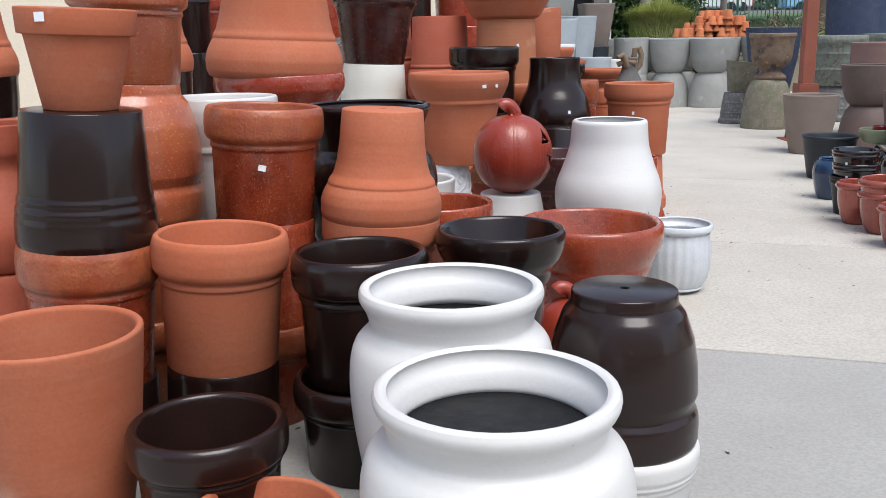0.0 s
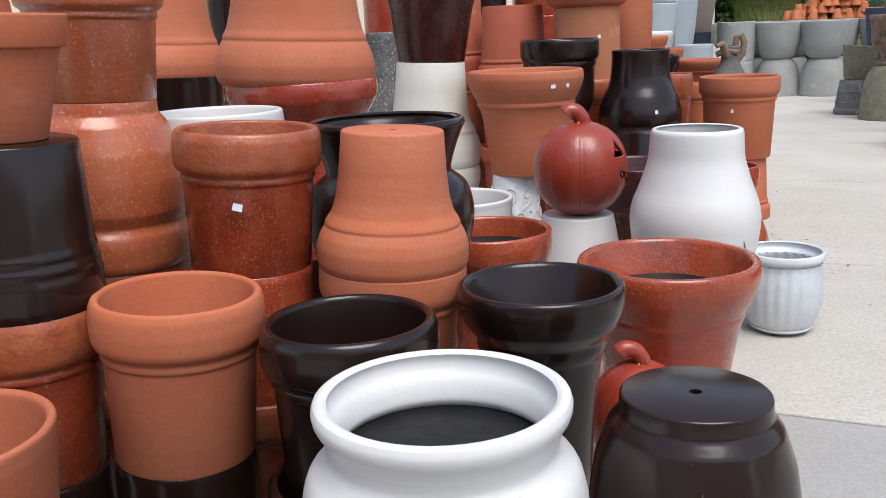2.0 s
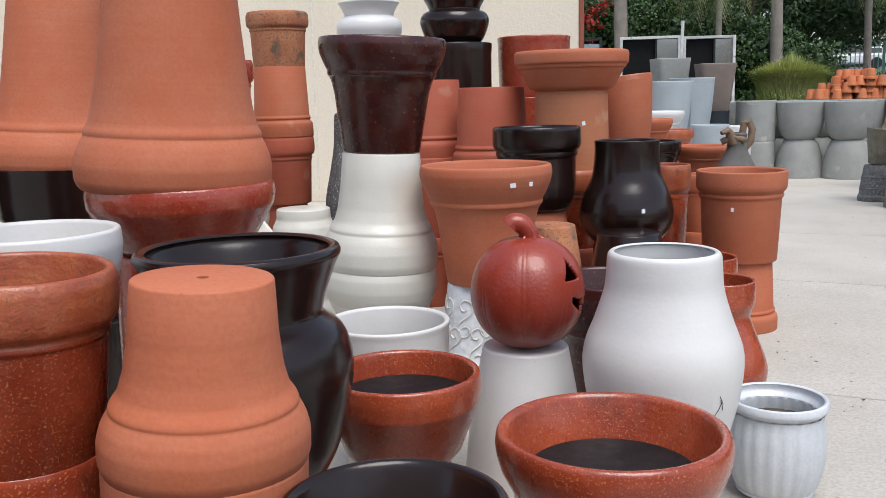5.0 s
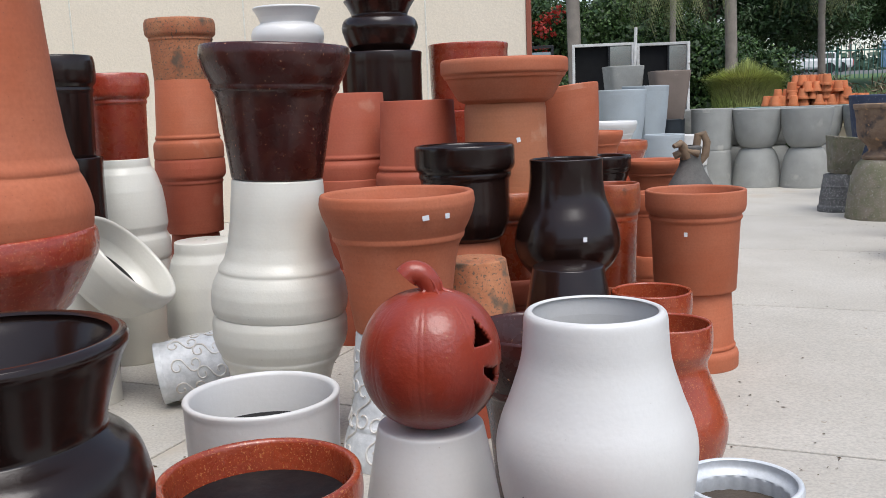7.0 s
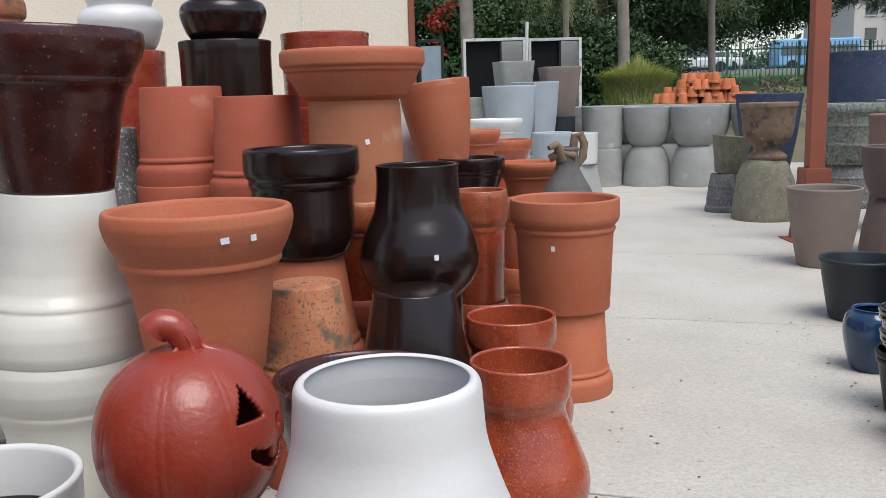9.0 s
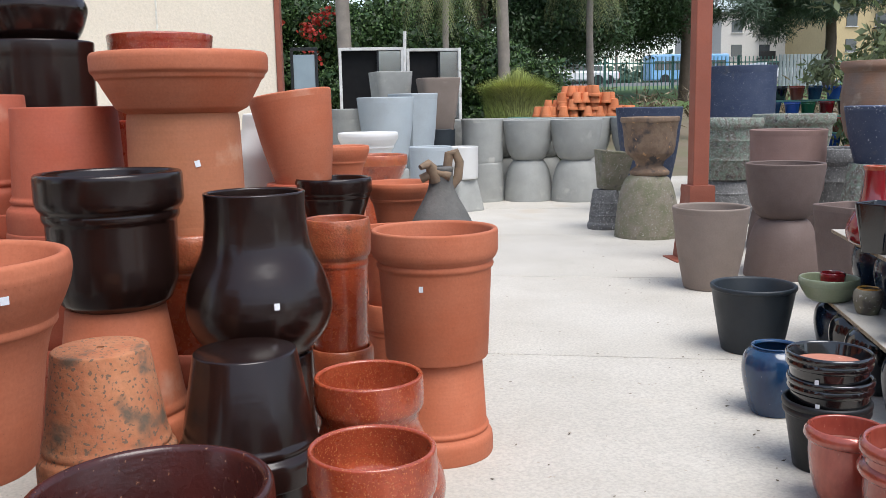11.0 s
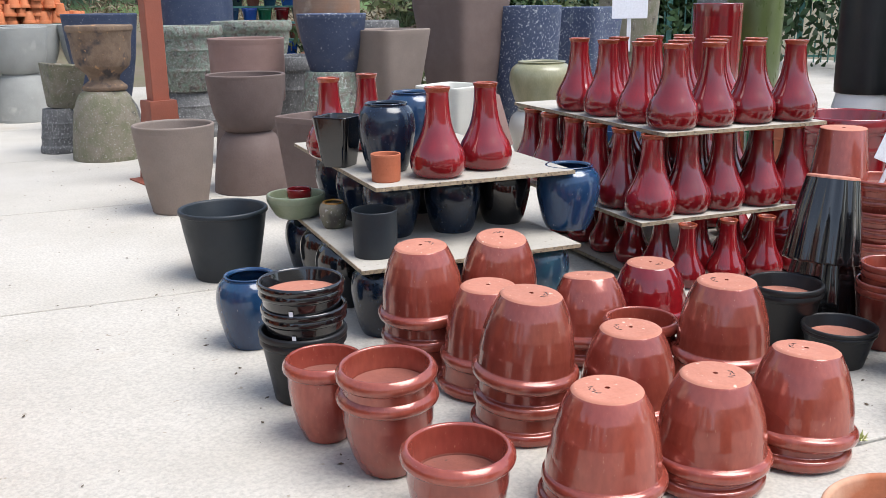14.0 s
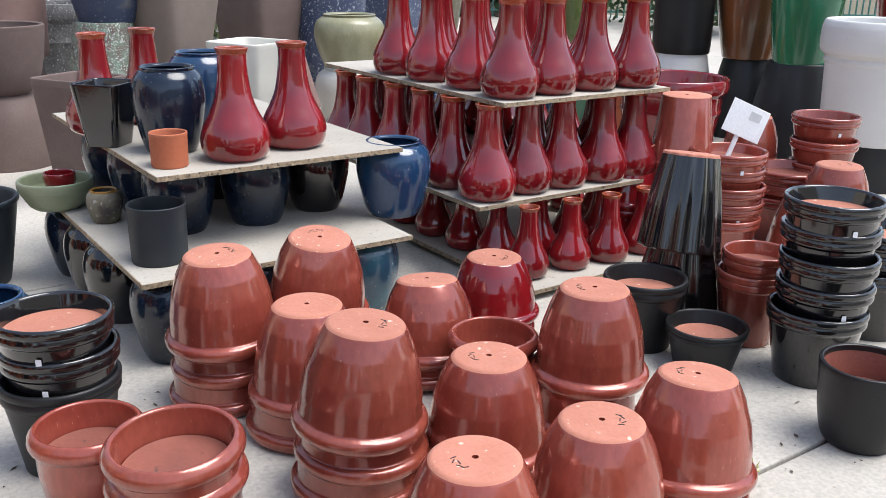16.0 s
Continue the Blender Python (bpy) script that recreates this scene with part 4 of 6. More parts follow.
def pumpkin(x, y, z, r, h, label):
    ob = thing("pumpkin", x, y, z, label, "pumpkin ornament")
    seg, rows = 224, 100
    verts, faces, idx = [], [], []
    for i in range(rows + 1):
        u = math.pi * (0.045 + 0.93 * i / rows)
        for k in range(seg):
            a = 2 * math.pi * k / seg
            q = r * math.sin(u) ** 0.82 * (1 - 0.022 * (1 - abs(math.sin(a * 4))) ** 2 + 0.016 * max(0, 1 - abs(math.sin(a * 4)) * 9))
            verts.append((q * math.cos(a), q * math.sin(a), h / 2 - h / 2 * math.cos(u)))

    def carved(deg, t):
        for c in (-42, 14):
            if 0.66 < t < 0.86 and abs(deg - c) < 12 * (0.86 - t) / 0.20:
                return True
        if abs(deg + 14) < 3.5 and 0.56 < t < 0.62:
            return True
        s = abs(deg + 14) / 33
        low, top = 0.33 + 0.13 * s * s, 0.47 + 0.05 * s * s
        return s < 1 and low < t < top and not (abs(deg + 24) < 4 and t > 0.41)

    for i in range(rows):
        for k in range(seg):
            deg = (360 * (k + 0.5) / seg - FACE + 180) % 360 - 180
            if carved(deg, (verts[i * seg + k][2] + verts[(i + 1) * seg + k][2]) / 2 / h):
                continue
            j = (k + 1) % seg
            faces.append((i * seg + k, i * seg + j, (i + 1) * seg + j, (i + 1) * seg + k))
    faces.append(tuple(range(seg))[::-1])
    faces.append(tuple(rows * seg + k for k in range(seg)))
    shell = put_part("shell", mesh_of("shell", verts, faces, [PUMPKIN], sharp=60), ob, None, "hollow ribbed shell with cut-out eyes and mouth")
    sol = shell.modifiers.new("thickness", "SOLIDIFY")
    sol.thickness, sol.offset = 0.014, -1
    tube_part("stem", curved([(0.012, 0, h * 0.94), (0.010, 0, h * 1.0), (0.002, -0.003, h * 1.06), (-0.018, -0.006, h * 1.115), (-0.045, -0.010, h * 1.125), (-0.060, -0.013, h * 1.095)], 3),
              0.155 * r, PUMPKIN, ob, "curled ribbed stem", 12, 1.15)
    for k in range(6):
        w = k * math.pi / 3
        c, q = math.cos(w) * 0.15 * r, math.sin(w) * 0.15 * r
        tube_part("stem_rib", curved([(0.012 + c * 2.2, q * 2.2, h * 0.955), (0.010 + c, q, h * 1.0), (0.002 + c, q, h * 1.06), (-0.018 + c * 0.8, q, h * 1.115 + c * 0.5)], 3), 0.035 * r, PUMPKIN, ob, "", 6)
    tube_part("stem_collar", [(0, 0, h * 0.93), (0, 0, h * 0.985)], 0.34 * r, PUMPKIN, ob, "", 16, 0.5)
    return ob


PUMPKIN = material("red_clay_slip", (0.30, 0.034, 0.018), (0.36, 0.058, 0.026), 0.8, 5, 0.36, coat=0.25, bump=0.25, worn=(0.34, 0.12, 0.03), worn_cut=0.67, speck=(0.38, 0.16, 0.05), speck_size=120, speck_cut=0.70)
pumpkin(0.346, 4.82, 0.553, 0.205, 0.40, "red clay jack-o'-lantern pumpkin on an upturned white pot")
pumpkin(0.50, 3.50, 0.0, 0.15, 0.36, "small red clay pumpkin lantern on the concrete")


# ---- bird-headed jar ----
def bird_jar(x, y):
    ob = thing("bird_jar", x, y, 0, "dark grey clay jar topped with a bird head and handle", "jar")
    v, f = spun(curved([(0.16, 0), (0.24, 0.2), (0.27, 0.42), (0.25, 0.62), (0.17, 0.82), (0.085, 0.98), (0.07, 1.08), (0.075, 1.12), (0.05, 1.13)]), 40)
    put_part("body", mesh_of("body", v, f, [COCOA_GREY]), ob)
    tube_part("handle", [(0.05, 0, 1.0), (0.10, 0, 1.06), (0.11, 0, 1.15), (0.085, 0, 1.21), (0.05, 0, 1.2), (0.035, 0, 1.1)], 0.028, BIRD_TAN, ob, "worn tan loop handle", 10)
    tube_part("bird_head", [(-0.03, -0.03, 1.05), (-0.06, -0.05, 1.12), (-0.08, -0.07, 1.15), (-0.13, -0.1, 1.13)], 0.045, BIRD_TAN, ob, "worn tan bird head", 10, 0.35)
    tube_part("wing", [(-0.12, -0.03, 1.06), (-0.03, -0.05, 1.10), (0.05, -0.06, 1.07)], 0.026, BIRD_TAN, ob, "", 10)


BIRD_TAN = material("worn_tan_clay", (0.24, 0.165, 0.105), (0.15, 0.105, 0.07), 0.9, 14, 0.85, bump=0.5, grain=60, worn=(0.07, 0.06, 0.05), worn_cut=0.6)
COCOA_GREY = material("dark_grey_clay", (0.10, 0.098, 0.092), (0.15, 0.14, 0.13), 0.8, 7, 0.85, bump=0.4, grain=50)
bird_jar(1.66, 8.9)

# ---- boards with glazed jars ----
def board(x, y, z, lx, ly, rz, label):
    ob = thing("shelf_board", x, y, z, label, "shelf board", "particle boards", rz)
    box_part("panel", (lx, ly, 0.019), (lx / 2, ly / 2, -0.0095), BOARD, ob, bevel=0.002)
    for nm, size, at in (("long_edge", (0.0035, ly, 0.0185), (-0.0018, ly / 2, -0.0095)), ("short_edge", (lx, 0.0035, 0.0185), (lx / 2, -0.0018, -0.0095))):
        box_part(nm, size, at, BOARD_EDGE, ob, "rough chipped raw edge", bevel=0)
    return ob


BR = -15.5
def onboard(x, y, u, v):
    c, s = math.cos(radians(BR)), math.sin(radians(BR))
    return x + u * c - v * s, y + u * s + v * c


A, B, C, D = (3.66, 7.37, 0.68), (3.48, 7.23, 0.35), (5.07, 6.85, 0.85), (4.95, 6.88, 0.40)
board(*A, 1.05, 1.55, BR, "grey particle board carrying red and blue glazed vases")
board(*B, 1.12, 1.5, BR, "grey particle board propped on dark glazed jars")
board(*C, 1.05, 1.66, BR, "grey particle board carrying rows of oxblood vases")
board(*D, 1.17, 1.6, BR, "grey particle board between two tiers of oxblood vases")
board(5.0, 6.63, 0.05, 1.17, 1.6, BR, "grey particle board lying on the concrete")
box_part("block", (0.9, 0.09, 0.031), (0, 0, 0), BOARD_EDGE, thing("timber_batten", 5.6, 6.6, 0.0155, "short timber batten under a board", "batten", rz=BR), bevel=0.003)
box_part("block", (0.9, 0.09, 0.031), (0, 0, 0), BOARD_EDGE, thing("timber_batten", 5.95, 7.8, 0.0155, "short timber batten under a board", "batten", rz=BR), bevel=0.003)

VASE = "oxblood red glazed bottle vase"
vg = pot("bottle", 4.06, 7.42, 0.68, 0.135, 0.43, OXBLOOD, VASE + " on a particle board", "vase", "bottle_vase", rim=RUST, group="oxblood vases")


def vase(x, y, z, s=1.0):
    o = copy_thing(vg, Matrix.Translation((x, y, z)) @ Matrix.Rotation(random.uniform(0, 6.28), 4, "Z"))
    o.scale = (s, s, s)
    return o


for x, y in ((4.38, 7.44), (3.98, 8.28), (4.28, 8.36)):
    vase(x, y, 0.68)
for i in range(4):
    for j in range(4):
        u, v = 0.14 + 0.255 * i, 0.14 + 0.31 * j
        x, y = onboard(C[0], C[1], u, v)
        if i < 2 or j < 4:
            o = vase(x + random.uniform(-0.015, 0.015), y + random.uniform(-0.015, 0.015), C[2])
            o["label"] = VASE + " in the top tier of boards"
for i in range(5):
    for j in range(6):
        u, v = 0.13 + 0.235 * i, 0.13 + 0.26 * j
        x, y = onboard(D[0], D[1], u, v)
        if i in (0, 4) or j in (0, 1, 5):
            vase(x + random.uniform(-0.012, 0.012), y + random.uniform(-0.012, 0.012), D[2])["label"] = VASE + " between two boards"
        x, y = onboard(5.02, 6.66, u, v)
        if i in (0, 4) or j in (0, 1, 5):
            vase(x + random.uniform(-0.02, 0.02), y + random.uniform(-0.02, 0.02), 0.05, 0.765)["label"] = "small " + VASE + " in the lowest tier"

pot("shoulder", 3.97, 7.72, 0.68, 0.145, 0.34, NAVY, "midnight blue glazed shouldered jar on a board", "jar", "jar")
pot("shoulder", 4.28, 7.92, 0.68, 0.15, 0.36, BLUE, "blue glazed shouldered jar on a board", "jar", "jar")
pot("square", 3.86, 8.0, 0.68, 0.105, 0.26, BLACK, "black glazed square tapered pot", ring="square", inside=PINKISH, fill=PINKISH, fill_at=0.85, seg=64, rz=0.5)
pot("straight", 3.80, 7.49, 0.68, 0.072, 0.13, T, "small bright terracotta cylinder pot")
pot("straight", 3.68, 7.42, 0.35, 0.108, 0.22, SLATE, "slate grey straight-sided cup pot")
pot("low_bowl", 3.80, 8.38, 0.35, 0.165, 0.13, SAGE, "sage green shallow bowl on a board", "bowl", "bowl")
pot("low_bowl", 3.82, 8.38, 0.375, 0.07, 0.13, OXBLOOD, "small red bowl resting inside a green bowl", "bowl", "bowl")
pot("shoulder", 3.82, 8.02, 0.35, 0.075, 0.14, MOSSY, "small stoneware pot with a mustard lip", rim=YELLOW)
pot("shoulder", 4.76, 7.22, 0.35, 0.165, 0.33, BLUE, "deep blue glazed shouldered jar at a board's corner", "jar", "jar")
for k, (u, v, m) in enumerate(((0.16, 0.34, NAVY), (0.48, 0.30, NAVY), (0.80, 0.36, BLACK), (0.14, 0.75, NAVY), (0.13, 1.15, NAVY), (0.5, 0.8, BLACK), (0.9, 0.8, NAVY), (0.9, 1.2, BLUE))):
    x, y = onboard(A[0], A[1], u + 0.05, v + 0.05)
    pot("shoulder", x, y, 0.35, 0.148, 0.31, m, "midnight glazed jar holding up a board", "jar", "jar", group="jars under boards")
for u, v, m in ((0.14, 0.14, NAVY), (0.10, 0.62, BLACK), (0.10, 0.94, BLACK), (0.10, 1.28, NAVY), (0.55, 0.2, NAVY), (0.98, 0.16, TEAL), (0.55, 0.8, BLACK), (0.9, 0.8, NAVY)):
    x, y = onboard(B[0], B[1], u, v)
    pot("shoulder", x, y, 0.0, 0.150, 0.33, m, "dark glazed jar standing under a board", "jar", "jar", group="jars under boards")
pot("shoulder", 3.10, 7.58, 0.0, 0.152, 0.33, BLUE, "blue glazed jar standing on the concrete", "jar", "jar")
pot("tub", 3.49, 8.67, 0, 0.250, 0.395, SLATE, "slate grey plastic tub standing on the concrete", "tub", "tub")

# ---- lustre pots, upturned and nested ----
EGG = "red-brown lustre glazed pot"
def nest(x, y, top, n, tilt=0.0, toward=0.0, mat=COPPER, r=0.187, h=0.315, words="upside down on nested pots"):
    if n > 1:
        h = min(h, top - 0.065 * (n - 1))
    step = (top - h) / max(1, n - 1) if n > 1 else 0
    for k in range(n):
        last = k == n - 1
        o = pot("egg", x + 0.010 * math.sin(k * 2.1), y + 0.010 * math.cos(k * 1.7), k * step, r, h, mat, f"{EGG} {words}" if last else EGG + " nested under another", flip=True,
            foot=PINKISH, inside=INNER, tilt=(tilt if last else tilt * 0.4), toward=toward, group="lustre pots")
        if last and int(x * 100) % 2:
            for q in range(5):
                box_part("pen_mark", (0.016, 0.0025, 0.001), (0.045 + 0.008 * (q % 2), 0.012 * (q - 2), h + 0.0006), METAL_DARK, o, "dark pen stroke", bevel=0, rot=(0, 0, 40 * q))


for a in ((3.77, 5.95, 0.375, 2), (3.29, 5.63, 0.385, 2), (3.67, 5.52, 0.365, 2), (4.23, 5.88, 0.475, 2), (4.05, 5.44, 0.37, 2, 5, 20), (3.57, 6.90, 0.53, 3, 3, 200),
          (3.95, 6.86, 0.52, 3, 9, 250), (3.47, 6.17, 0.52, 3, 4, -60), (3.60, 6.53, 0.43, 2), (4.16, 6.50, 0.36, 2, 8, 60)):
    nest(*a)
nest(4.65, 6.58, 0.315, 2, mat=OXBLOOD, words="in glossy oxblood red, upside down")
pot("egg", 2.88, 6.57, 0, 0.143, 0.30, COPPER, EGG + " standing upright beside black pots", fill=INNER, fill_at=0.74, group="lustre pots")
pot("egg", 2.92, 6.24, 0, 0.166, 0.29, COPPER, EGG + " holding a nested twin", group="lustre pots")
pot("egg", 2.925, 6.235, 0.085, 0.163, 0.29, COPPER, EGG + " nested in its twin with dried drips inside", fill=INNER, fill_at=0.72, tilt=3, toward=200, group="lustre pots")
pot("egg", 2.86, 5.80, 0, 0.165, 0.27, COPPER, EGG + " standing upright at the front", fill=INNER, fill_at=0.62, inside=INNER, group="lustre pots")
pot("egg", 4.12, 6.18, 0, 0.15, 0.27, COPPER, EGG + " standing upright between upturned pots", fill=INNER, fill_at=0.62, group="lustre pots")

# ---- black and brown nursery pots ----
def tower(x, y, n, r, h, step, mat, label, fill=INNER, tilt=0.0, top_tilt=0.0, bottom=None):
    for k in range(n):
        last = k == n - 1
        o = pot("nursery", x + 0.008 * math.sin(k * 2.7), y + 0.008 * math.cos(k * 1.9), k * step, r * (1 if k else 1.03), h, (bottom or mat) if k == 0 else mat,
                label if last else label.split(" topping")[0] + " nested in a tower", fill=fill if last else None, fill_at=0.82, inside=INNER,
                tilt=top_tilt if last else tilt, toward=40, group="nested towers")
        if last or k == 1:
            sticker(o, -135, h * 0.68, r * 0.92, 0, (0.016, 0.02))


tower(3.0, 6.92, 3, 0.168, 0.285, 0.10, BLACK, "black gloss glazed pot topping three nested pots", bottom=BLACK_MATT, fill=PINKISH)
tower(5.09, 5.43, 5, 0.172, 0.28, 0.102, BLACK, "black gloss glazed pot topping a tall nested tower", bottom=BLACK, fill=PINKISH)
tower(5.70, 5.40, 3, 0.190, 0.29, 0.08, BLACK, "black gloss glazed pot topping nested pots", fill=PINKISH)
tower(5.72, 5.62, 2, 0.150, 0.30, 0.08, COPPER, "brown glazed pot topping nested pots")
pot("cup", 4.71, 5.15, 0, 0.150, 0.275, BLACK_MATT, "charcoal satin cup pot standing on concrete", fill=INNER, fill_at=0.6, inside=INNER)
pot("nursery", 4.94, 6.05, 0, 0.165, 0.285, BLACK_MATT, "charcoal pot lined with red clay", fill=PINKISH, fill_at=0.78, inside=INNER)
pot("nursery", 4.91, 5.77, 0, 0.155, 0.17, BLACK_MATT, "low charcoal pot half full of red dust", fill=PINKISH, fill_at=0.7, inside=PINKISH)
tower(5.26, 5.74, 2, 0.137, 0.30, 0.08, COPPER, "brown glazed pot topping its nested twin")
pot("taper", 5.27, 6.05, 0.0, 0.20, 0.38, BLACK, "black gloss crimped pot upside down under a leaning twin", flip=True, ring="crimped", foot=PINKISH, seg=84)
pot("taper", 5.235, 6.06, 0.33, 0.168, 0.39, BLACK, "black gloss crimped pot upside down, leaning on its twin", flip=True, ring="crimped", foot=PINKISH, seg=84, tilt=9, toward=10)
tower(6.13, 6.24, 5, 0.185, 0.25, 0.082, COPPER, "red-brown glazed pot topping a nested tower, holding a sign")
pot("nursery", 6.18, 6.52, 0.40, 0.175, 0.41, COPPER, EGG + " upside down on a stack", flip=True, foot=PINKISH)
pot("straight", 6.18, 6.52, 0, 0.15, 0.41, COPPER, "brown glazed cylinder pot under an upturned pot", flip=True)
pot("nursery", 6.02, 6.72, 0.20, 0.17, 0.36, OXBLOOD, "oxblood glazed pot upside down on a stack", flip=True, foot=PINKISH)
pot("straight", 6.02, 6.72, 0, 0.15, 0.21, OXBLOOD, "oxblood glazed pot under an upturned pot", flip=True)
tower(7.07, 6.09, 4, 0.185, 0.26, 0.13, COPPER, "red-brown glazed pot topping a tall nested tower")
tower(6.75, 6.15, 3, 0.22, 0.26, 0.07, COPPER, "wide red-brown glazed pot topping a nested tower")
nest(6.55, 5.85, 0.50, 3, r=0.19, h=0.36)
nest(6.95, 6.45, 0.62, 4, r=0.17)
nest(6.35, 5.9, 0.38, 2)


FAINT = material("faint_grey_print", (0.6, 0.62, 0.64), (0.7, 0.71, 0.72), 0.8, 40, 0.8, bump=0)


def sign(x, y, z, rz, tilt, label):
    ob = thing("price_sign", x, y, z, label, "sign", rz=rz)
    box_part("stake", (0.026, 0.008, 0.34), (0, 0.008, 0.10), PAPER, ob, "white plastic stake", bevel=0.002, rot=(0, tilt, 0))
    box_part("card", (0.24, 0.004, 0.16), (0.06 if tilt else 0, 0, 0.22), PAPER, ob, "plain white card", bevel=0.0015, rot=(0, tilt, 0))
    if tilt:
        box_part("print_patch", (0.07, 0.001, 0.04), (0.11, -0.0032, 0.235), FAINT, ob, "faint grey printed patch", bevel=0, rot=(0, tilt, 0))


sign(6.10, 6.22, 0.50, -30, 22, "white card sign on a stake leaning in a nested tower")
sign(6.09, 7.99, 1.24, -30, 0, "white card sign on a stake above red vases")
pot("collared", 3.25, 4.68, 0, 0.21, 0.41, TERRA_PALE, "wide terracotta pot beside the walkway")
weed = tagged(new("weed"), "small green weed sprouting from a joint", "weed")
wv = []
wf = []
for k in range(26):
    a, q = k * 2.4, 0.012 + 0.03 * ((k * 37) % 10) / 10
    n0 = len(wv)
    wv += [(4.30 + 0.004 * math.cos(a), 5.335 + 0.004 * math.sin(a), 0.0), (4.30 + q * 0.6 * math.cos(a + 0.25), 5.335 + q * 0.6 * math.sin(a + 0.25), 0.014), (4.30 + q * math.cos(a), 5.335 + q * math.sin(a), 0.010 + 0.012 * (k % 3)), (4.30 + q * 0.6 * math.cos(a - 0.25), 5.335 + q * 0.6 * math.sin(a - 0.25), 0.014)]
    wf.append((n0, n0 + 1, n0 + 2, n0 + 3))
put_part("leaf", mesh_of("leaf", wv, wf, [GRASS_LEAF], smooth=False), weed)


DEBRIS = material("dry_leaf_crumbs", (0.12, 0.085, 0.05), (0.05, 0.038, 0.026), 0.9, 30, 0.9, bump=0)
rg = random.Random(21)
dv_pts, df = [], []
for x0, x1, y0, y1, n in ((-1.6, 0.3, 5.0, 7.6, 110), (1.2, 1.9, 5.4, 8.4, 40), (2.7, 3.3, 6.2, 8.6, 50), (4.2, 5.6, 5.0, 6.4, 130), (3.3, 4.4, 5.9, 7.1, 70), (3.2, 4.4, 10.0, 13.0, 70), (-0.6, 1.0, 2.6, 4.6, 60), (1.3, 3.2, 4.5, 11.5, 60)):
    for _ in range(n):
        x, y, a, q = rg.uniform(x0, x1), rg.uniform(y0, y1), rg.uniform(0, 6.28), rg.uniform(0.003, 0.010)
        k = len(dv_pts)
        for b, f in ((0, 1.6), (1.57, 0.6), (3.14, 1.3), (4.71, 0.7)):
            dv_pts.append((x + q * f * math.cos(a + b), y + q * f * math.sin(a + b), 0.002 + rg.uniform(0, 0.004)))
        df.append((k, k + 1, k + 2, k + 3))
tagged(new("leaf_litter", mesh_of("leaf_litter", dv_pts, df, [DEBRIS], smooth=False)), "dry leaf crumbs and grit scattered on concrete", "litter", kind="stuff")


# ---- large planters across the yard ----
pot("taper", 3.97, 10.49, 0, 0.300, 0.65, TAUPE, "taupe clay tapered planter on concrete", "planter", "planter")
pot("planter", 4.76, 10.86, 0.49, 0.32, 0.46, COCOA, "cocoa brown rounded planter on an upturned twin", "planter", "planter")
pot("planter", 4.76, 10.86, 0, 0.31, 0.495, COCOA, "cocoa brown rounded planter upside down", "planter", "planter", flip=True)
pot("straight", 5.45, 12.2, 0.58, 0.365, 0.60, ROSE, "dusty rose cylinder planter on a stack", "planter", "planter")
pot("planter", 5.45, 12.2, 0, 0.36, 0.59, COCOA, "cocoa brown planter upside down under a rose planter", "planter", "planter", flip=True)
pot("planter", 5.2, 9.9, 0, 0.33, 0.62, COCOA, "cocoa brown planter behind boards", "planter", "planter")
pot("square", 4.66, 9.65, 0, 0.20, 0.73, COCOA, "dark cocoa square tapered planter", "planter", "planter", ring="square", seg=64, rz=0.3)
for x, y in ((3.94, 17.56), (4.63, 17.3)):
    pot("planter", x, y, 0.62, 0.395, 0.61, CEMENT, "grey cement rounded planter on an upturned twin", "planter", "planter", group="grey planter stacks")
    pot("planter", x, y, 0, 0.385, 0.625, CEMENT, "grey cement rounded planter upside down", "planter", "planter", flip=True, group="grey planter stacks")
for x, y in ((3.62, 18.5), (4.35, 18.4), (5.05, 18.2), (5.75, 17.9), (3.0, 18.6)):
    pot("planter", x, y, 0.62, 0.40, 0.62, CEMENT, "grey cement rounded planter in a second row", "planter", "planter", group="grey planter stacks")
    pot("planter", x, y, 0, 0.39, 0.625, CEMENT, "grey cement rounded planter upside down in a second row", "planter", "planter", flip=True, group="grey planter stacks")
pot("straight", 3.24, 17.64, 0.59, 0.33, 0.67, CEMENT, "grey cement cylinder planter on its twin", "planter", "planter")
pot("straight", 3.24, 17.64, 0, 0.33, 0.60, CEMENT, "grey cement cylinder planter at the foot of a pair", "planter", "planter", flip=True)
pot("straight", 2.55, 17.5, 0.0, 0.26, 0.76, NAVY_STONE, "dark blue cylinder planter", "planter", "planter")
pot("straight", 2.55, 17.5, 0.76, 0.25, 0.36, SLATE, "dark slate cylinder planter in a stack", "planter", "planter")
pot("square", 2.55, 17.5, 1.11, 0.30, 0.77, TAUPE, "taupe square tapered planter on a stack", "planter", "planter", ring="square", seg=64, rz=0.1)
pot("square", 1.86, 18.0, 0.9, 0.29, 1.1, CEMENT, "grey square planter on a stack", "planter", "planter", ring="square", seg=64, rz=0.25)
pot("straight", 1.86, 18.0, 0, 0.3, 0.91, CEMENT, "grey cylinder planter under a square planter", "planter", "planter", flip=True)
pot("taper", 1.70, 16.4, 0.6, 0.40, 1.0, CEMENT_BLUE, "pale blue-grey fibre planter on a stack", "planter", "planter")
pot("straight", 1.70, 16.4, 0, 0.32, 0.61, CEMENT, "grey cylinder planter under a pale blue planter", "planter", "planter", flip=True)
pot("taper", 2.12, 16.9, 0.55, 0.36, 1.1, CEMENT_BLUE, "pale grey planter wrapped in plastic", "planter", "planter", seg=24, ring="crimped")
pot("straight", 2.12, 16.9, 0, 0.3, 0.56, CEMENT, "grey cylinder planter under a wrapped planter", "planter", "planter", flip=True)
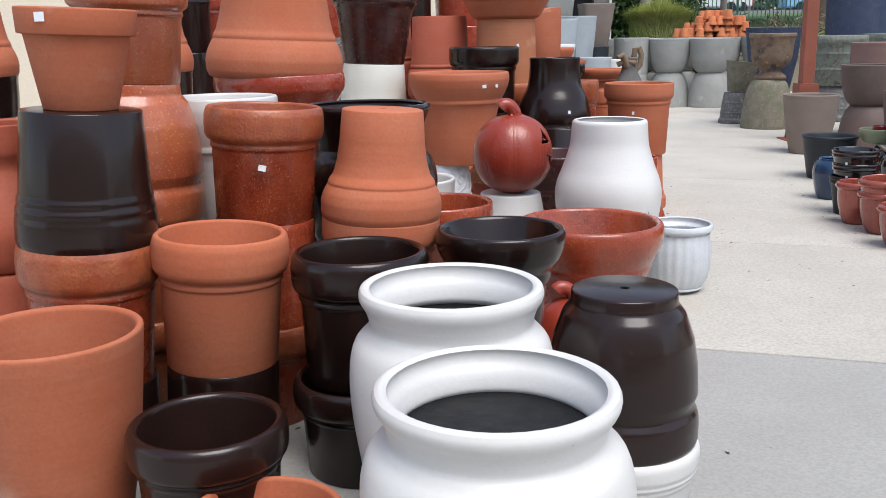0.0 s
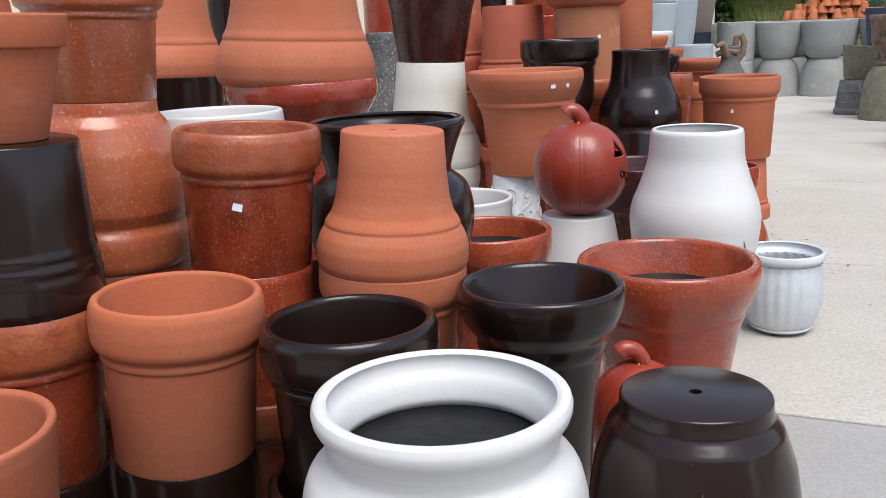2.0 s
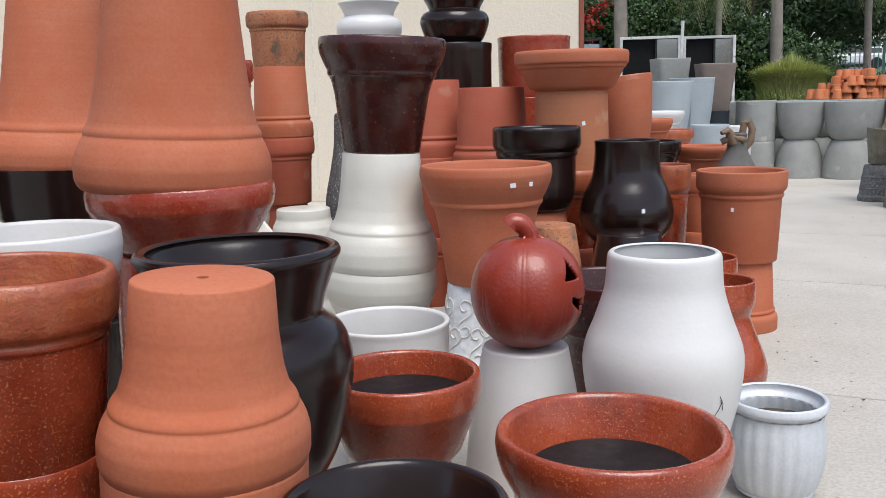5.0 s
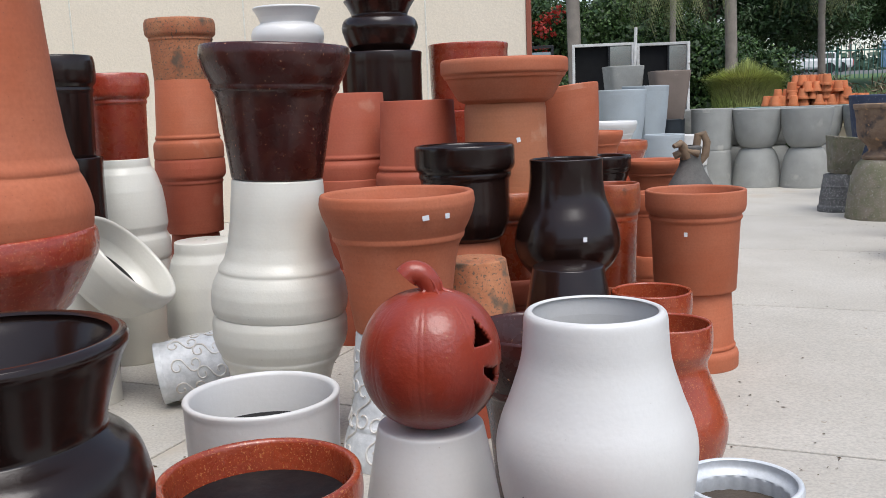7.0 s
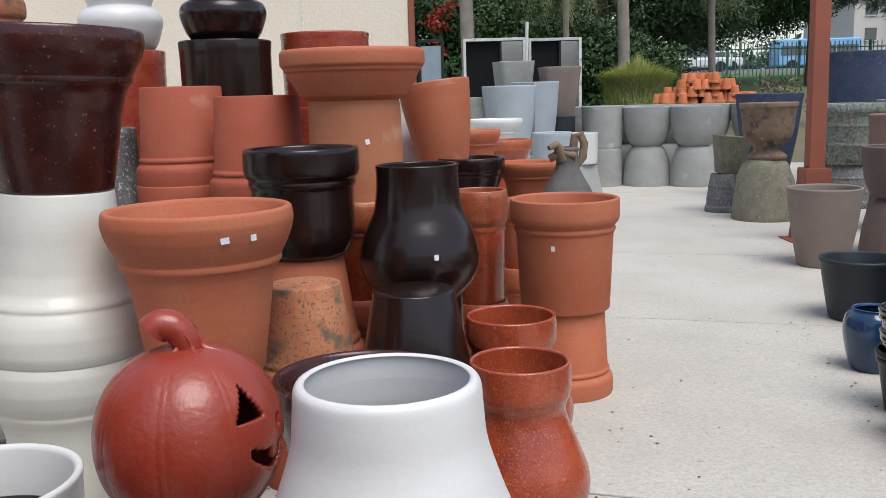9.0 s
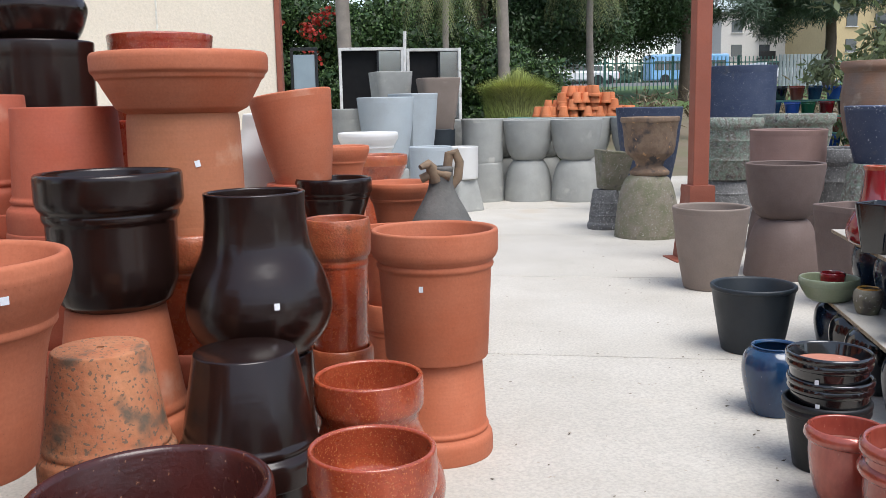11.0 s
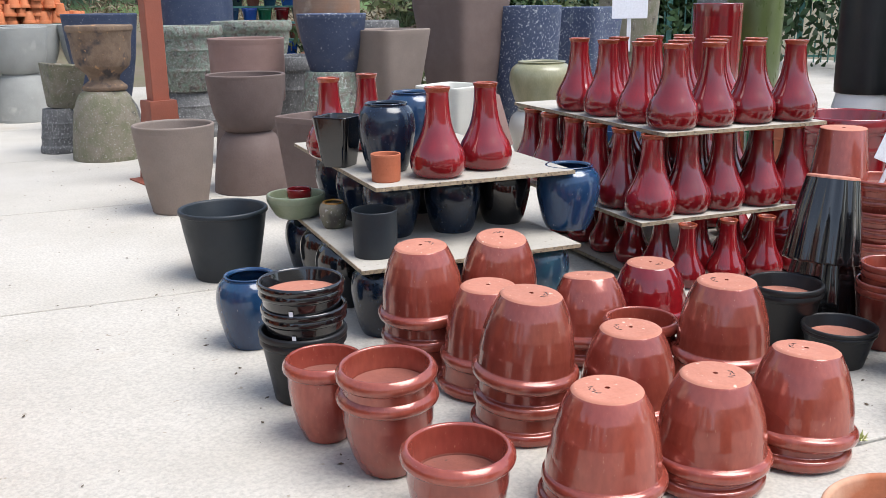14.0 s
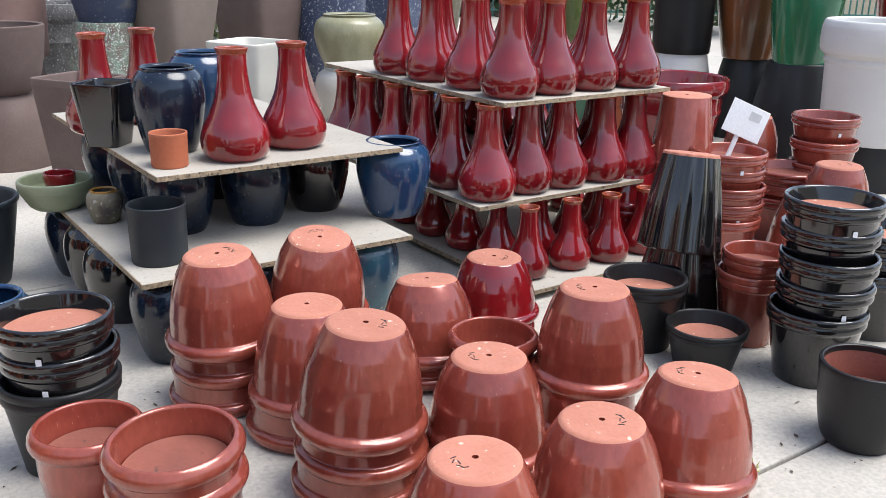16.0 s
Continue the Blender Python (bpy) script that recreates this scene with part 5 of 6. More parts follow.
pot("straight", 1.28, 16.8, 0.0, 0.35, 1.45, CEMENT, "tall grey cylinder planter", "planter", "planter")
pot("straight", 2.14, 14.6, 0.5, 0.26, 0.49, CEMENT_BLUE, "pale grey cylinder planter on a block", "planter", "planter")
pot("square", 2.14, 14.6, 0, 0.27, 0.51, CEMENT, "grey square planter upside down", "planter", "planter", flip=True, ring="square", seg=64)
pot("straight", 2.75, 16.4, 0.45, 0.24, 0.45, WHITE, "white cylinder planter on a block", "planter", "planter")
pot("square", 2.75, 16.4, 0, 0.24, 0.46, CEMENT, "grey square planter upside down under a white one", "planter", "planter", flip=True, ring="square", seg=64)

# rustic pots
OLD_JAR = material("sun_bleached_clay", (0.27, 0.145, 0.09), (0.19, 0.15, 0.13), 0.9, 4, 0.8, bump=0.4, grain=50, worn=(0.33, 0.25, 0.19), worn_cut=0.62, turned=0.3)
pot("planter", 4.42, 13.35, 0.0, 0.355, 0.68, MOSSY, "mossy stone planter upside down under an urn", "planter", "planter", flip=True)
pot("goblet", 4.44, 13.35, 0.68, 0.32, 0.63, RUSTIC, "rustic brown urn with a garland relief", "urn", "urn")
pot("banded", 4.16, 14.08, 0.0, 0.21, 0.46, GREYBLACK, "grey basket-textured pot upside down", "planter", "planter", flip=True)
pot("square", 4.22, 14.1, 0.46, 0.20, 0.45, MOSSY, "mossy square pot leaning on a stack", "planter", "planter", ring="square", seg=64, tilt=6, toward=0)
pot("taper", 5.16, 15.5, 0.4, 0.44, 1.0, NAVY_STONE, "dark navy stone planter behind an urn", "planter", "planter")
pot("planter", 5.16, 15.5, 0, 0.4, 0.41, GREYBLACK, "grey stone pot under a navy planter", "planter", "planter", flip=True)
pot("banded", 5.72, 14.3, 0.53, 0.425, 0.73, BARNACLE, "crusted green-white banded planter on a stack", "planter", "planter")
pot("banded", 5.72, 14.3, 0, 0.36, 0.54, GREYBLACK, "grey banded pot upside down under a crusted planter", "planter", "planter", flip=True)
pot("banded", 7.23, 15.6, 0.45, 0.54, 0.82, BARNACLE, "large crusted green-white planter on a stack", "planter", "planter")
pot("banded", 7.23, 15.6, 0, 0.45, 0.46, GREYBLACK, "grey crusted pot upside down", "planter", "planter", flip=True)
pot("banded", 6.3, 12.9, 0.0, 0.36, 0.95, GREYBLACK, "dark crusted banded planter", "planter", "planter")
pot("straight", 7.09, 17.0, 0.85, 0.52, 1.12, NAVY_STONE, "very large dark navy stone planter on a stack", "planter", "planter")
pot("straight", 7.09, 17.0, 0, 0.5, 0.86, NAVY_STONE, "large dark navy stone planter under its twin", "planter", "planter", flip=True)
pot("taper", 5.99, 11.5, 0.87, 0.325, 0.53, NAVY_STONE, "speckled dark blue planter on a crusted pot", "planter", "planter", rim=SPECKLED)
pot("taper", 5.95, 11.5, 0, 0.345, 0.88, BARNACLE, "crusted grey-white pot upside down under a blue planter", "planter", "planter", flip=True)
pot("round", 7.46, 14.0, 0.95, 0.43, 0.95, OLD_JAR, "large weathered brown jar with a thick lip on a stack", "planter", "planter")
pot("straight", 7.45, 14.0, 0, 0.36, 0.91, TERRA_OLD, "large weathered terracotta planter at the foot", "planter", "planter", flip=True)
pot("square", 6.46, 11.3, 0.5, 0.33, 0.75, TAUPE, "taupe square tapered planter on a stack", "planter", "planter", ring="square", seg=64, rz=0.2)
pot("square", 6.46, 11.3, 0, 0.32, 0.51, COCOA, "cocoa square planter upside down under a taupe one", "planter", "planter", flip=True, ring="square", seg=64, rz=0.2)
pot("square", 7.8, 11.8, 0.45, 0.405, 1.07, COCOA, "tall cocoa brown square tapered planter", "planter", "planter", ring="square", seg=64, rz=0.12)
pot("straight", 7.8, 11.8, 0, 0.34, 0.46, COCOA, "cocoa planter under a tall square one", "planter", "planter", flip=True)
pot("square", 6.6, 10.2, 0.25, 0.29, 0.45, ROSE, "dusty rose square planter upside down", "planter", "planter", flip=True, ring="square", seg=64, rz=0.2)
pot("straight", 6.6, 10.2, 0, 0.26, 0.26, COCOA, "cocoa block planter under a rose planter", "planter", "planter", flip=True)
pot("banded", 7.25, 12.7, 0.4, 0.3, 0.9, GREYBLACK, "grey pebbled tall planter", "planter", "planter")
pot("straight", 7.25, 12.7, 0, 0.28, 0.41, COCOA, "cocoa planter under a pebbled one", "planter", "planter", flip=True)
pot("planter", 8.47, 11.5, 0.12, 0.39, 1.32, SPECKLED, "tall speckled blue stone planter", "planter", "planter")
pot("square", 9.83, 11.9, 0.12, 0.37, 1.29, SPECKLED, "tall square speckled blue stone planter", "planter", "planter", ring="square", seg=64, rz=0.2)
for x, y in ((8.47, 11.5), (9.83, 11.9)):
    pot("straight", x, y, 0, 0.24, 0.13, COCOA, "low foot under a blue planter", "planter", "planter", flip=True)
pot("shoulder", 7.46, 10.2, 0.5, 0.30, 0.45, CELADON, "olive celadon glazed round planter on a cream one", "planter", "planter")
pot("shoulder", 7.46, 10.2, 0, 0.30, 0.51, CREAM, "cream round planter under an olive one", "planter", "planter")
pot("square", 5.67, 9.3, 0.4, 0.215, 0.50, CREAM, "off-white square tapered planter", "planter", "planter", ring="square", seg=64, rz=0.2)
pot("straight", 5.67, 9.3, 0, 0.18, 0.41, TAUPE, "taupe planter under a white square one", "planter", "planter", flip=True)
pot("taper", 12.16, 13.2, 0.2, 0.45, 1.37, MOSSY, "mossy stone cylinder planter", "planter", "planter")
pot("taper", 12.16, 13.2, 0.0, 0.4, 0.21, MOSSY, "low mossy stone planter upside down", "planter", "planter", flip=True)
pot("banded", 12.4, 11.6, 0.0, 0.46, 1.5, GREYBLACK, "tall crusted black-white planter", "planter", "planter")
pot("straight", 9.15, 9.5, 0.2, 0.24, 1.25, OXBLOOD, "tall oxblood glazed cylinder planter", "planter", "planter")
pot("straight", 9.92, 9.6, 0.2, 0.29, 1.5, OLIVE, "tall olive glazed cylinder planter", "planter", "planter")
pot("straight", 9.15, 9.5, 0, 0.2, 0.21, COCOA, "low foot under a red planter", "planter", "planter", flip=True)
pot("straight", 9.92, 9.6, 0, 0.22, 0.21, COCOA, "low foot under an olive planter", "planter", "planter", flip=True)
pot("straight", 9.21, 8.0, 0.69, 0.255, 0.98, BLACK_MATT, "charcoal cylinder planter on a white one", "planter", "planter")
pot("taper", 9.21, 8.0, 0, 0.33, 0.70, WHITE, "white planter upside down under a charcoal one", "planter", "planter", flip=True)
pot("taper", 9.55, 7.55, 0.655, 0.315, 0.67, AMBER, "amber brown glazed planter on a black one", "planter", "planter")
pot("taper", 9.60, 7.55, 0, 0.32, 0.66, BLACK_MATT, "charcoal planter upside down under an amber one", "planter", "planter", flip=True)
pot("dipped", 9.07, 6.95, 0.70, 0.30, 0.86, GREENG, "emerald green glazed planter with an amber lip on a black one", "planter", "planter", rim=YELLOW)
pot("taper", 9.12, 6.95, 0, 0.37, 0.71, BLACK_MATT, "charcoal planter upside down under a green one", "planter", "planter", flip=True)
pot("rolled", 8.45, 6.2, 0.3, 0.40, 0.79, WHITE, "large white glazed pot with a rolled lip", "planter", "planter")
pot("straight", 8.45, 6.2, 0, 0.33, 0.31, BLACK_MATT, "charcoal planter under a white pot", "planter", "planter", flip=True)
pot("taper", 9.9, 6.4, 0.7, 0.31, 0.8, OXBLOOD, "oxblood glazed planter on a black one", "planter", "planter")
pot("taper", 9.9, 6.4, 0, 0.36, 0.71, BLACK_MATT, "charcoal planter upside down under a red one", "planter", "planter", flip=True)
urn_red = pot("banded", 7.75, 7.35, 0.05, 0.375, 0.63, OXBLOOD, "large oxblood glazed urn with a raised swag and medallion", "urn", "urn")
tube_part("swag", [(0.30 * math.cos(a) , 0.30 * math.sin(a), 0.25 + 0.10 * math.sin((a + 2.6) / 1.2 * math.pi)) for a in [-2.6 + 0.12 * i for i in range(11)]], 0.016, OXBLOOD, urn_red, "raised swag", 8)
pot("straight", 7.75, 7.35, 0, 0.25, 0.06, COCOA, "low foot under a red urn", "planter", "planter", flip=True)
for x, y, z, m in ((8.3, 8.0, 0, T), (8.6, 8.5, 0, GREENG), (8.2, 9.0, 0, COCOA), (7.0, 8.9, 0, BLUE), (7.3, 8.2, 0, NAVY), (8.9, 9.0, 0, T)):
    pot("collared", x, y, z, 0.24, 0.5, m, "glazed pot standing among planters")


# ---- post ----
def post(x, y):
    ob = thing("support_post", x, y, 0, "rust-red painted steel post with a flared shoe", "post")
    box_part("column", (0.15, 0.15, 5.0), (0, 0, 3.05), POST, ob, bevel=0.008)
    v, f = spun([(0.05, 0.70), (0.165, 0.70), (0.172, 0.66), (0.168, 0.6), (0.235, 0.02), (0.235, 0.0)], 4)
    put_part("shoe", mesh_of("shoe", v, f, [POST], sharp=20), ob, Matrix.Rotation(radians(45), 4, "Z"))
    box_part("base_plate", (0.42, 0.36, 0.012), (-0.05, 0, 0.006), POST, ob, bevel=0.002)
    return ob


post(4.38, 11.8)


# ---- mirrors, cabinets and the pile of small pots ----
def cabinet(x, y, z, w, h, label, glass=True, rz=0):
    ob = thing("display_frame", x, y, z, label, "frame", rz=rz)
    for sx in (-1, 1):
        box_part("stile", (0.05, 0.16, h), (sx * (w / 2 - 0.025), 0, h / 2), PLASTER, ob, "scuffed white edge", bevel=0.004)
    for zz in (0.025, h - 0.025):
        box_part("rail", (w - 0.1, 0.16, 0.05), (0, 0, zz), PLASTER, ob, bevel=0.004)
    box_part("back", (w - 0.1, 0.02, h - 0.1), (0, 0.05, h / 2), BLACK_BOARD, ob, "black back panel", bevel=0.002)
    box_part("mullion", (0.035, 0.05, h - 0.1), (0.1 * w, -0.02, h / 2), METAL_DARK, ob, bevel=0.002)
    box_part("pane", (w * 0.36, 0.012, h - 0.12), (0.28 * w, 0.0, h / 2), MIRROR, ob, "dusty mirror pane", bevel=0.001)
    return ob


BLACK_BOARD = material("black_laminate", (0.005, 0.005, 0.006), (0.010, 0.010, 0.010), 0.6, 4, 0.6, spec=0.2, bump=0.05)
MIRROR = material("dusty_mirror", (0.55, 0.57, 0.58), (0.45, 0.46, 0.46), 0.5, 5, 0.12, metal=1.0, bump=0.02)
GLASS_BLUE = material("blue_grey_glass", (0.30, 0.38, 0.43), None, 0.4, 3, 0.15, coat=0.5, bump=0)
cabinet(1.64, 20.0, 0, 1.14, 2.5, "tall black cabinet frame with scuffed white edges")
cabinet(2.75, 20.1, 0, 0.97, 2.48, "tall mirrored frame with scuffed white edges")
ob = thing("glass_door", 0.50, 19.2, 0, "blue-grey glass door leaf in a black frame", "door")
box_part("pane", (0.36, 0.02, 2.3), (0, 0, 1.2), GLASS_BLUE, ob, bevel=0.002)
for sx in (-0.2, 0.2):
    box_part("stile", (0.05, 0.05, 2.44), (sx, 0, 1.22), METAL_DARK, ob, bevel=0.003)
box_part("top_rail", (0.45, 0.06, 0.05), (0, 0, 2.44), METAL_DARK, ob, bevel=0.003)
ob = thing("leaning_pole", 2.12, 19.6, 0, "thin white pole leaning on a frame", "pole")
tube_part("shaft", [(0, 0, 0), (0.1, 0.1, 2.75)], 0.03, PLASTER, ob)

table = thing("low_table", 5.25, 19.3, 0, "low green pallet table carrying small terracotta pots", "table")
box_part("top", (2.4, 1.2, 0.08), (0, 0, 1.20), FENCE, table)
for sx in (-1.1, 1.1):
    for sy in (-0.5, 0.5):
        box_part("leg", (0.1, 0.1, 1.16), (sx, sy, 0.58), FENCE, table)
small = pot("classic", 5.2, 19.2, 1.24, 0.095, 0.18, TERRA_BRIGHT := material("bright_terracotta", (0.56, 0.165, 0.06), (0.62, 0.23, 0.1), 0.6, 6, 0.75), "small bright terracotta pot on a pallet table", name="small_pot", group="small pots", flip=True, seg=24)
random.seed(4)
for k in range(84):
    x = random.triangular(-0.85, 0.95, 0.05)
    lift = int(max(0, 3.6 - 4.4 * abs(x - 0.05) + random.uniform(-0.8, 0.8)))
    for q in range(lift + 1 if k % 2 == 0 else 1):
        z = 1.24 + 0.115 * q
        copy_thing(small, Matrix.Translation((5.2 + x, 19.2 + random.uniform(-0.4, 0.4), z)) @ Matrix.Rotation(random.uniform(-0.12, 0.12), 4, "X"))
random.seed(9)
BRIGHT_BLUE = material("bright_blue_glaze", (0.02, 0.07, 0.34), (0.03, 0.11, 0.42), 0.7, 6, 0.2, coat=0.5)
STEPS = [OXBLOOD, BLACK, BLUE, BLACK_MATT, COPPER, BRIGHT_BLUE, T, BLUE, GREENG, COPPER, BRIGHT_BLUE]
rack = thing("stepped_rack", 9.15, 17.3, 0, "stepped green rack carrying coloured glazed pots", "rack")
for k in range(5):
    box_part("step", (2.4, 0.42, 0.05), (-0.1, 0.42 * k, 0.35 + 0.27 * k), FENCE, rack)
    for sx in (-1.1, 0.9):
        box_part("upright", (0.06, 0.06, 0.33 + 0.27 * k), (sx, 0.42 * k, (0.33 + 0.27 * k) / 2), FENCE, rack)
    for j in range(7):
        pot("nursery", 8.05 + 0.32 * j + random.uniform(-0.03, 0.03), 17.3 + 0.42 * k, 0.375 + 0.27 * k, 0.14, 0.24, STEPS[(k * 7 + j * 3) % len(STEPS)], "coloured glazed pot on a stepped rack", name="glazed_pot", seg=24, group="rack pots")


# ---- planting ----
def leaves(n, clumps, size, slim=0.5, droop=0.0):
    """Small leaf blades scattered through clumps: (centre, radii, weight)."""
    rng = np.random.default_rng(n)
    w = np.array([c[2] for c in clumps], float)
    pick = rng.choice(len(clumps), n, p=w / w.sum())
    cen = np.array([c[0] for c in clumps])[pick]
    rad = np.array([c[1] for c in clumps])[pick]
    d = rng.normal(size=(n, 3))
    d /= np.linalg.norm(d, axis=1)[:, None]
    p = cen + d * rad * (rng.random((n, 1)) ** 0.45)
    u = rng.normal(size=(n, 3))
    u[:, 2] -= droop
    u /= np.linalg.norm(u, axis=1)[:, None]
    v = np.cross(u, d + 0.3 * rng.normal(size=(n, 3)))
    v /= np.linalg.norm(v, axis=1)[:, None] + 1e-9
    s = size * (0.6 + 0.8 * rng.random((n, 1)))
    a, b, c, e = p, p + u * s * 0.5 + v * s * slim * 0.5, p + u * s, p + u * s * 0.5 - v * s * slim * 0.5
    verts = np.stack([a, b, c, e], 1).reshape(-1, 3)
    return verts, [(4 * i, 4 * i + 1, 4 * i + 2, 4 * i + 3) for i in range(n)]


def crown(name, n, clumps, size, mat, parent, label="", slim=0.5, droop=0.0):
    v, f = leaves(n, clumps, size, slim, droop)
    return tagged(put_part(name, mesh_of(name, v.tolist(), f, [mat], smooth=False), parent, None, label), kind="stuff")


def clumps_in(rng, n, lo, hi, r0, r1, flat=0.8):
    out = []
    for _ in range(n):
        c = [rng.uniform(a, b) for a, b in zip(lo, hi)]
        r = rng.uniform(r0, r1)
        out.append((c, (r, r, r * flat), r * r))
    return out


rng = random.Random(3)
hedge = tagged(new("hedge"), "tall dense green hedge with red berries", "hedge")
cl = clumps_in(rng, 70, (-3, 25.6, 0.2), (4.1, 28.0, 4.2), 0.7, 1.1) + clumps_in(rng, 34, (3.6, 25.5, 0.2), (5.3, 27.0, 3.1), 0.7, 0.95) + clumps_in(rng, 24, (5.0, 25.5, 0.2), (6.1, 27.0, 2.2), 0.6, 0.85)
crown("foliage", 200000, cl, 0.08, HEDGE_LEAF, hedge, "dense small leaves")
crown("berry_cluster", 260, clumps_in(rng, 6, (-0.6, 24.9, 2.6), (1.2, 25.1, 3.6), 0.15, 0.3), 0.09, BERRY, hedge, "clusters of red berries", 0.9)
# Darker leaf colour inside the clumps paints the hedge's inner shade.
crown("inner_foliage", 60000, [(c, tuple(q * 0.84 for q in r), w) for c, r, w in cl], 0.16, DARK_LEAF, hedge, "inner leaves in darker green, standing in for shade", 0.7)


def tree(name, x, y, h, trunk_r, clumps, n, size, mat, label, bark, slim=0.4, limbs=6, droop=0.0):
    ob = thing(name, x, y, rise(x, y), label, "tree")
    tube_part("trunk", [(0, 0, -0.1), (0.05, 0, h * 0.2), (-0.05, 0.05, h * 0.45), (0.05, 0, h * 0.7)], trunk_r, bark, ob, "", 12, 0.5)
    r2 = random.Random(int(x * 10))
    for k in range(limbs):
        c = clumps[r2.randrange(len(clumps))][0]
        z = h * r2.uniform(0.3, 0.6)
        tube_part("limb", [(0, 0, z), (c[0] * 0.4, c[1] * 0.4, z + (c[2] - z) * 0.5), (c[0] * 0.85, c[1] * 0.85, c[2])], trunk_r * 0.4, bark, ob, "", 8, 0.3)
    crown("crown", n, clumps, size, mat, ob, "", slim, droop)
    return ob


rng = random.Random(8)
tree("shade_tree", 13.5, 36, 9, 0.3, clumps_in(rng, 62, (-6.5, -2, 2.3), (-0.1, 2, 6.6), 0.8, 1.5), 120000, 0.13, DARK_LEAF, "large dark-leaved shade tree behind a fence", BARK_DARK)
tree("pine_tree", 20.0, 38, 10, 0.25, clumps_in(rng, 64, (-5.4, -2, 2.7), (0.6, 2, 6.8), 0.6, 1.2), 120000, 0.24, PINE_LEAF, "grey-green pine with soft drooping needles", BARK_DARK, 0.12, droop=0.6)
tree("shade_tree", -6.0, 33, 9, 0.3, clumps_in(rng, 30, (-5, -2, 2.0), (5, 2, 8), 0.9, 1.7), 14000, 0.26, DARK_LEAF, "dark-leaved tree behind the hedge", BARK_DARK)
tree("shade_tree", 5.6, 33, 9, 0.3, clumps_in(rng, 46, (-2, -2, 2.0), (4.6, 2, 7.0), 0.9, 1.6), 110000, 0.14, DARK_LEAF, "dark-leaved tree above the hedge", BARK_DARK)
tree("shade_tree", 40.0, 36, 8, 0.3, clumps_in(rng, 34, (-7, -2, 1.2), (7, 2, 7), 0.9, 1.7), 16000, 0.28, DARK_LEAF, "dark-leaved tree behind the yard fence", BARK_DARK)
shrub_clumps = clumps_in(rng, 40, (-2.6, -0.8, 0.5), (3.6, 1.4, 3.6), 0.35, 0.75)
tree("broadleaf_shrub", 11.6, 17.0, 3.0, 0.06, shrub_clumps, 12500, 0.17, SHRUB_LEAF, "large broad-leaved shrub with pale undersides", BARK_DARK, 0.42, limbs=16)
crown_in = clumps_in(rng, 24, (13.5, 19.0, 0.6), (26, 22, 3.6), 0.9, 1.4)
back = tagged(new("hedge"), "dark shaded foliage behind the large planters", "hedge")
# This hedge's shade is put into its colour: dark leaves throughout.
crown("foliage", 34000, crown_in, 0.14, DARK_LEAF, back)
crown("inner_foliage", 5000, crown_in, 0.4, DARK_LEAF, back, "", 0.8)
# Extended unseen to y = -6 so that less low sky lights the yard.
side = tagged(new("hedge"), "dark shrubs along the far side, extended out of view as screen", "hedge")
crown("foliage", 16000, clumps_in(rng, 70, (19, -6, 0.4), (22, 19, 3.4), 0.8, 1.4), 0.22, DARK_LEAF, side)


def palm(x, y, h, r, skirts, label):
    ob = thing("palm_tree", x, y, rise(x, y), label, "palm tree")
    tube_part("trunk", [(0, 0, -0.1), (0.02, 0, h * 0.3), (-0.02, 0, h * 0.6), (0.02, 0, h)], r * 1.15, BARK, ob, "grey ringed trunk", 14, 0.8)
    rg = random.Random(int(x * 31))
    for k in range(skirts):
        a = rg.uniform(0, 6.28)
        verts, faces = [], []
        reach, fall = rg.uniform(0.9, 1.4), rg.uniform(1.6, 2.6)
        line = [Vector((math.cos(a) * reach * t, math.sin(a) * reach * t, h + 0.7 * math.sin(t * 2.2) - fall * t * t)) for t in [i / 9 for i in range(10)]]
        side = Vector((-math.sin(a), math.cos(a), 0))
        for i in range(9):
            for s in (-1, 1):
                for q in range(5):
                    p = line[i].lerp(line[i + 1], q / 5)
                    tip = p + side * s * 0.16 + Vector((0, 0, -0.42)) + Vector((math.cos(a), math.sin(a), 0)) * 0.05
                    wdt = (line[i + 1] - line[i]).normalized() * 0.014
                    n = len(verts)
                    verts += [p - wdt, p + wdt, tip]
                    faces.append((n, n + 1, n + 2))
        put_part("frond", mesh_of("frond", verts, faces, [FROND_LEAF], smooth=False), ob)
    return ob


palm(1.2, 24.0, 6.2, 0.15, 10, "slim palm with a pale grey trunk")
palm(4.88, 25.0, 6.2, 0.135, 12, "slim palm with a grey ringed trunk")
palm(3.47, 24.3, 4.9, 0.07, 30, "young palm with drooping fronds")
palm(8.3, 30.0, 5.0, 0.10, 34, "palm with drooping yellow-green fronds")


def grass_tuft(x, y, z, r, h, n, label):
    ob = thing("fountain_grass", x, y, z, label, "grass")
    rg = np.random.default_rng(5)
    verts, faces = [], []
    for k in range(n):
        a, t, l = rg.uniform(0, 6.28), rg.random() ** 0.6, rg.uniform(0.6, 1.1)
        d = Vector((math.cos(a), math.sin(a), 0))
        base = d * 0.25 * r * t
        mid = d * r * 0.74 * t + Vector((0, 0, h * 0.75 * l))
        tip = d * r * 1.05 * t * l + Vector((0, 0, h * l * (1.04 - 0.27 * t)))
        s = Vector((-math.sin(a), math.cos(a), 0)) * 0.009
        q = len(verts)
        verts += [base - s, base + s, mid + s, mid - s, tip]
        faces += [(q, q + 1, q + 2, q + 3), (q + 3, q + 2, q + 4)]
    put_part("blades", mesh_of("blades", verts, faces, [GRASS_LEAF], smooth=False), ob)


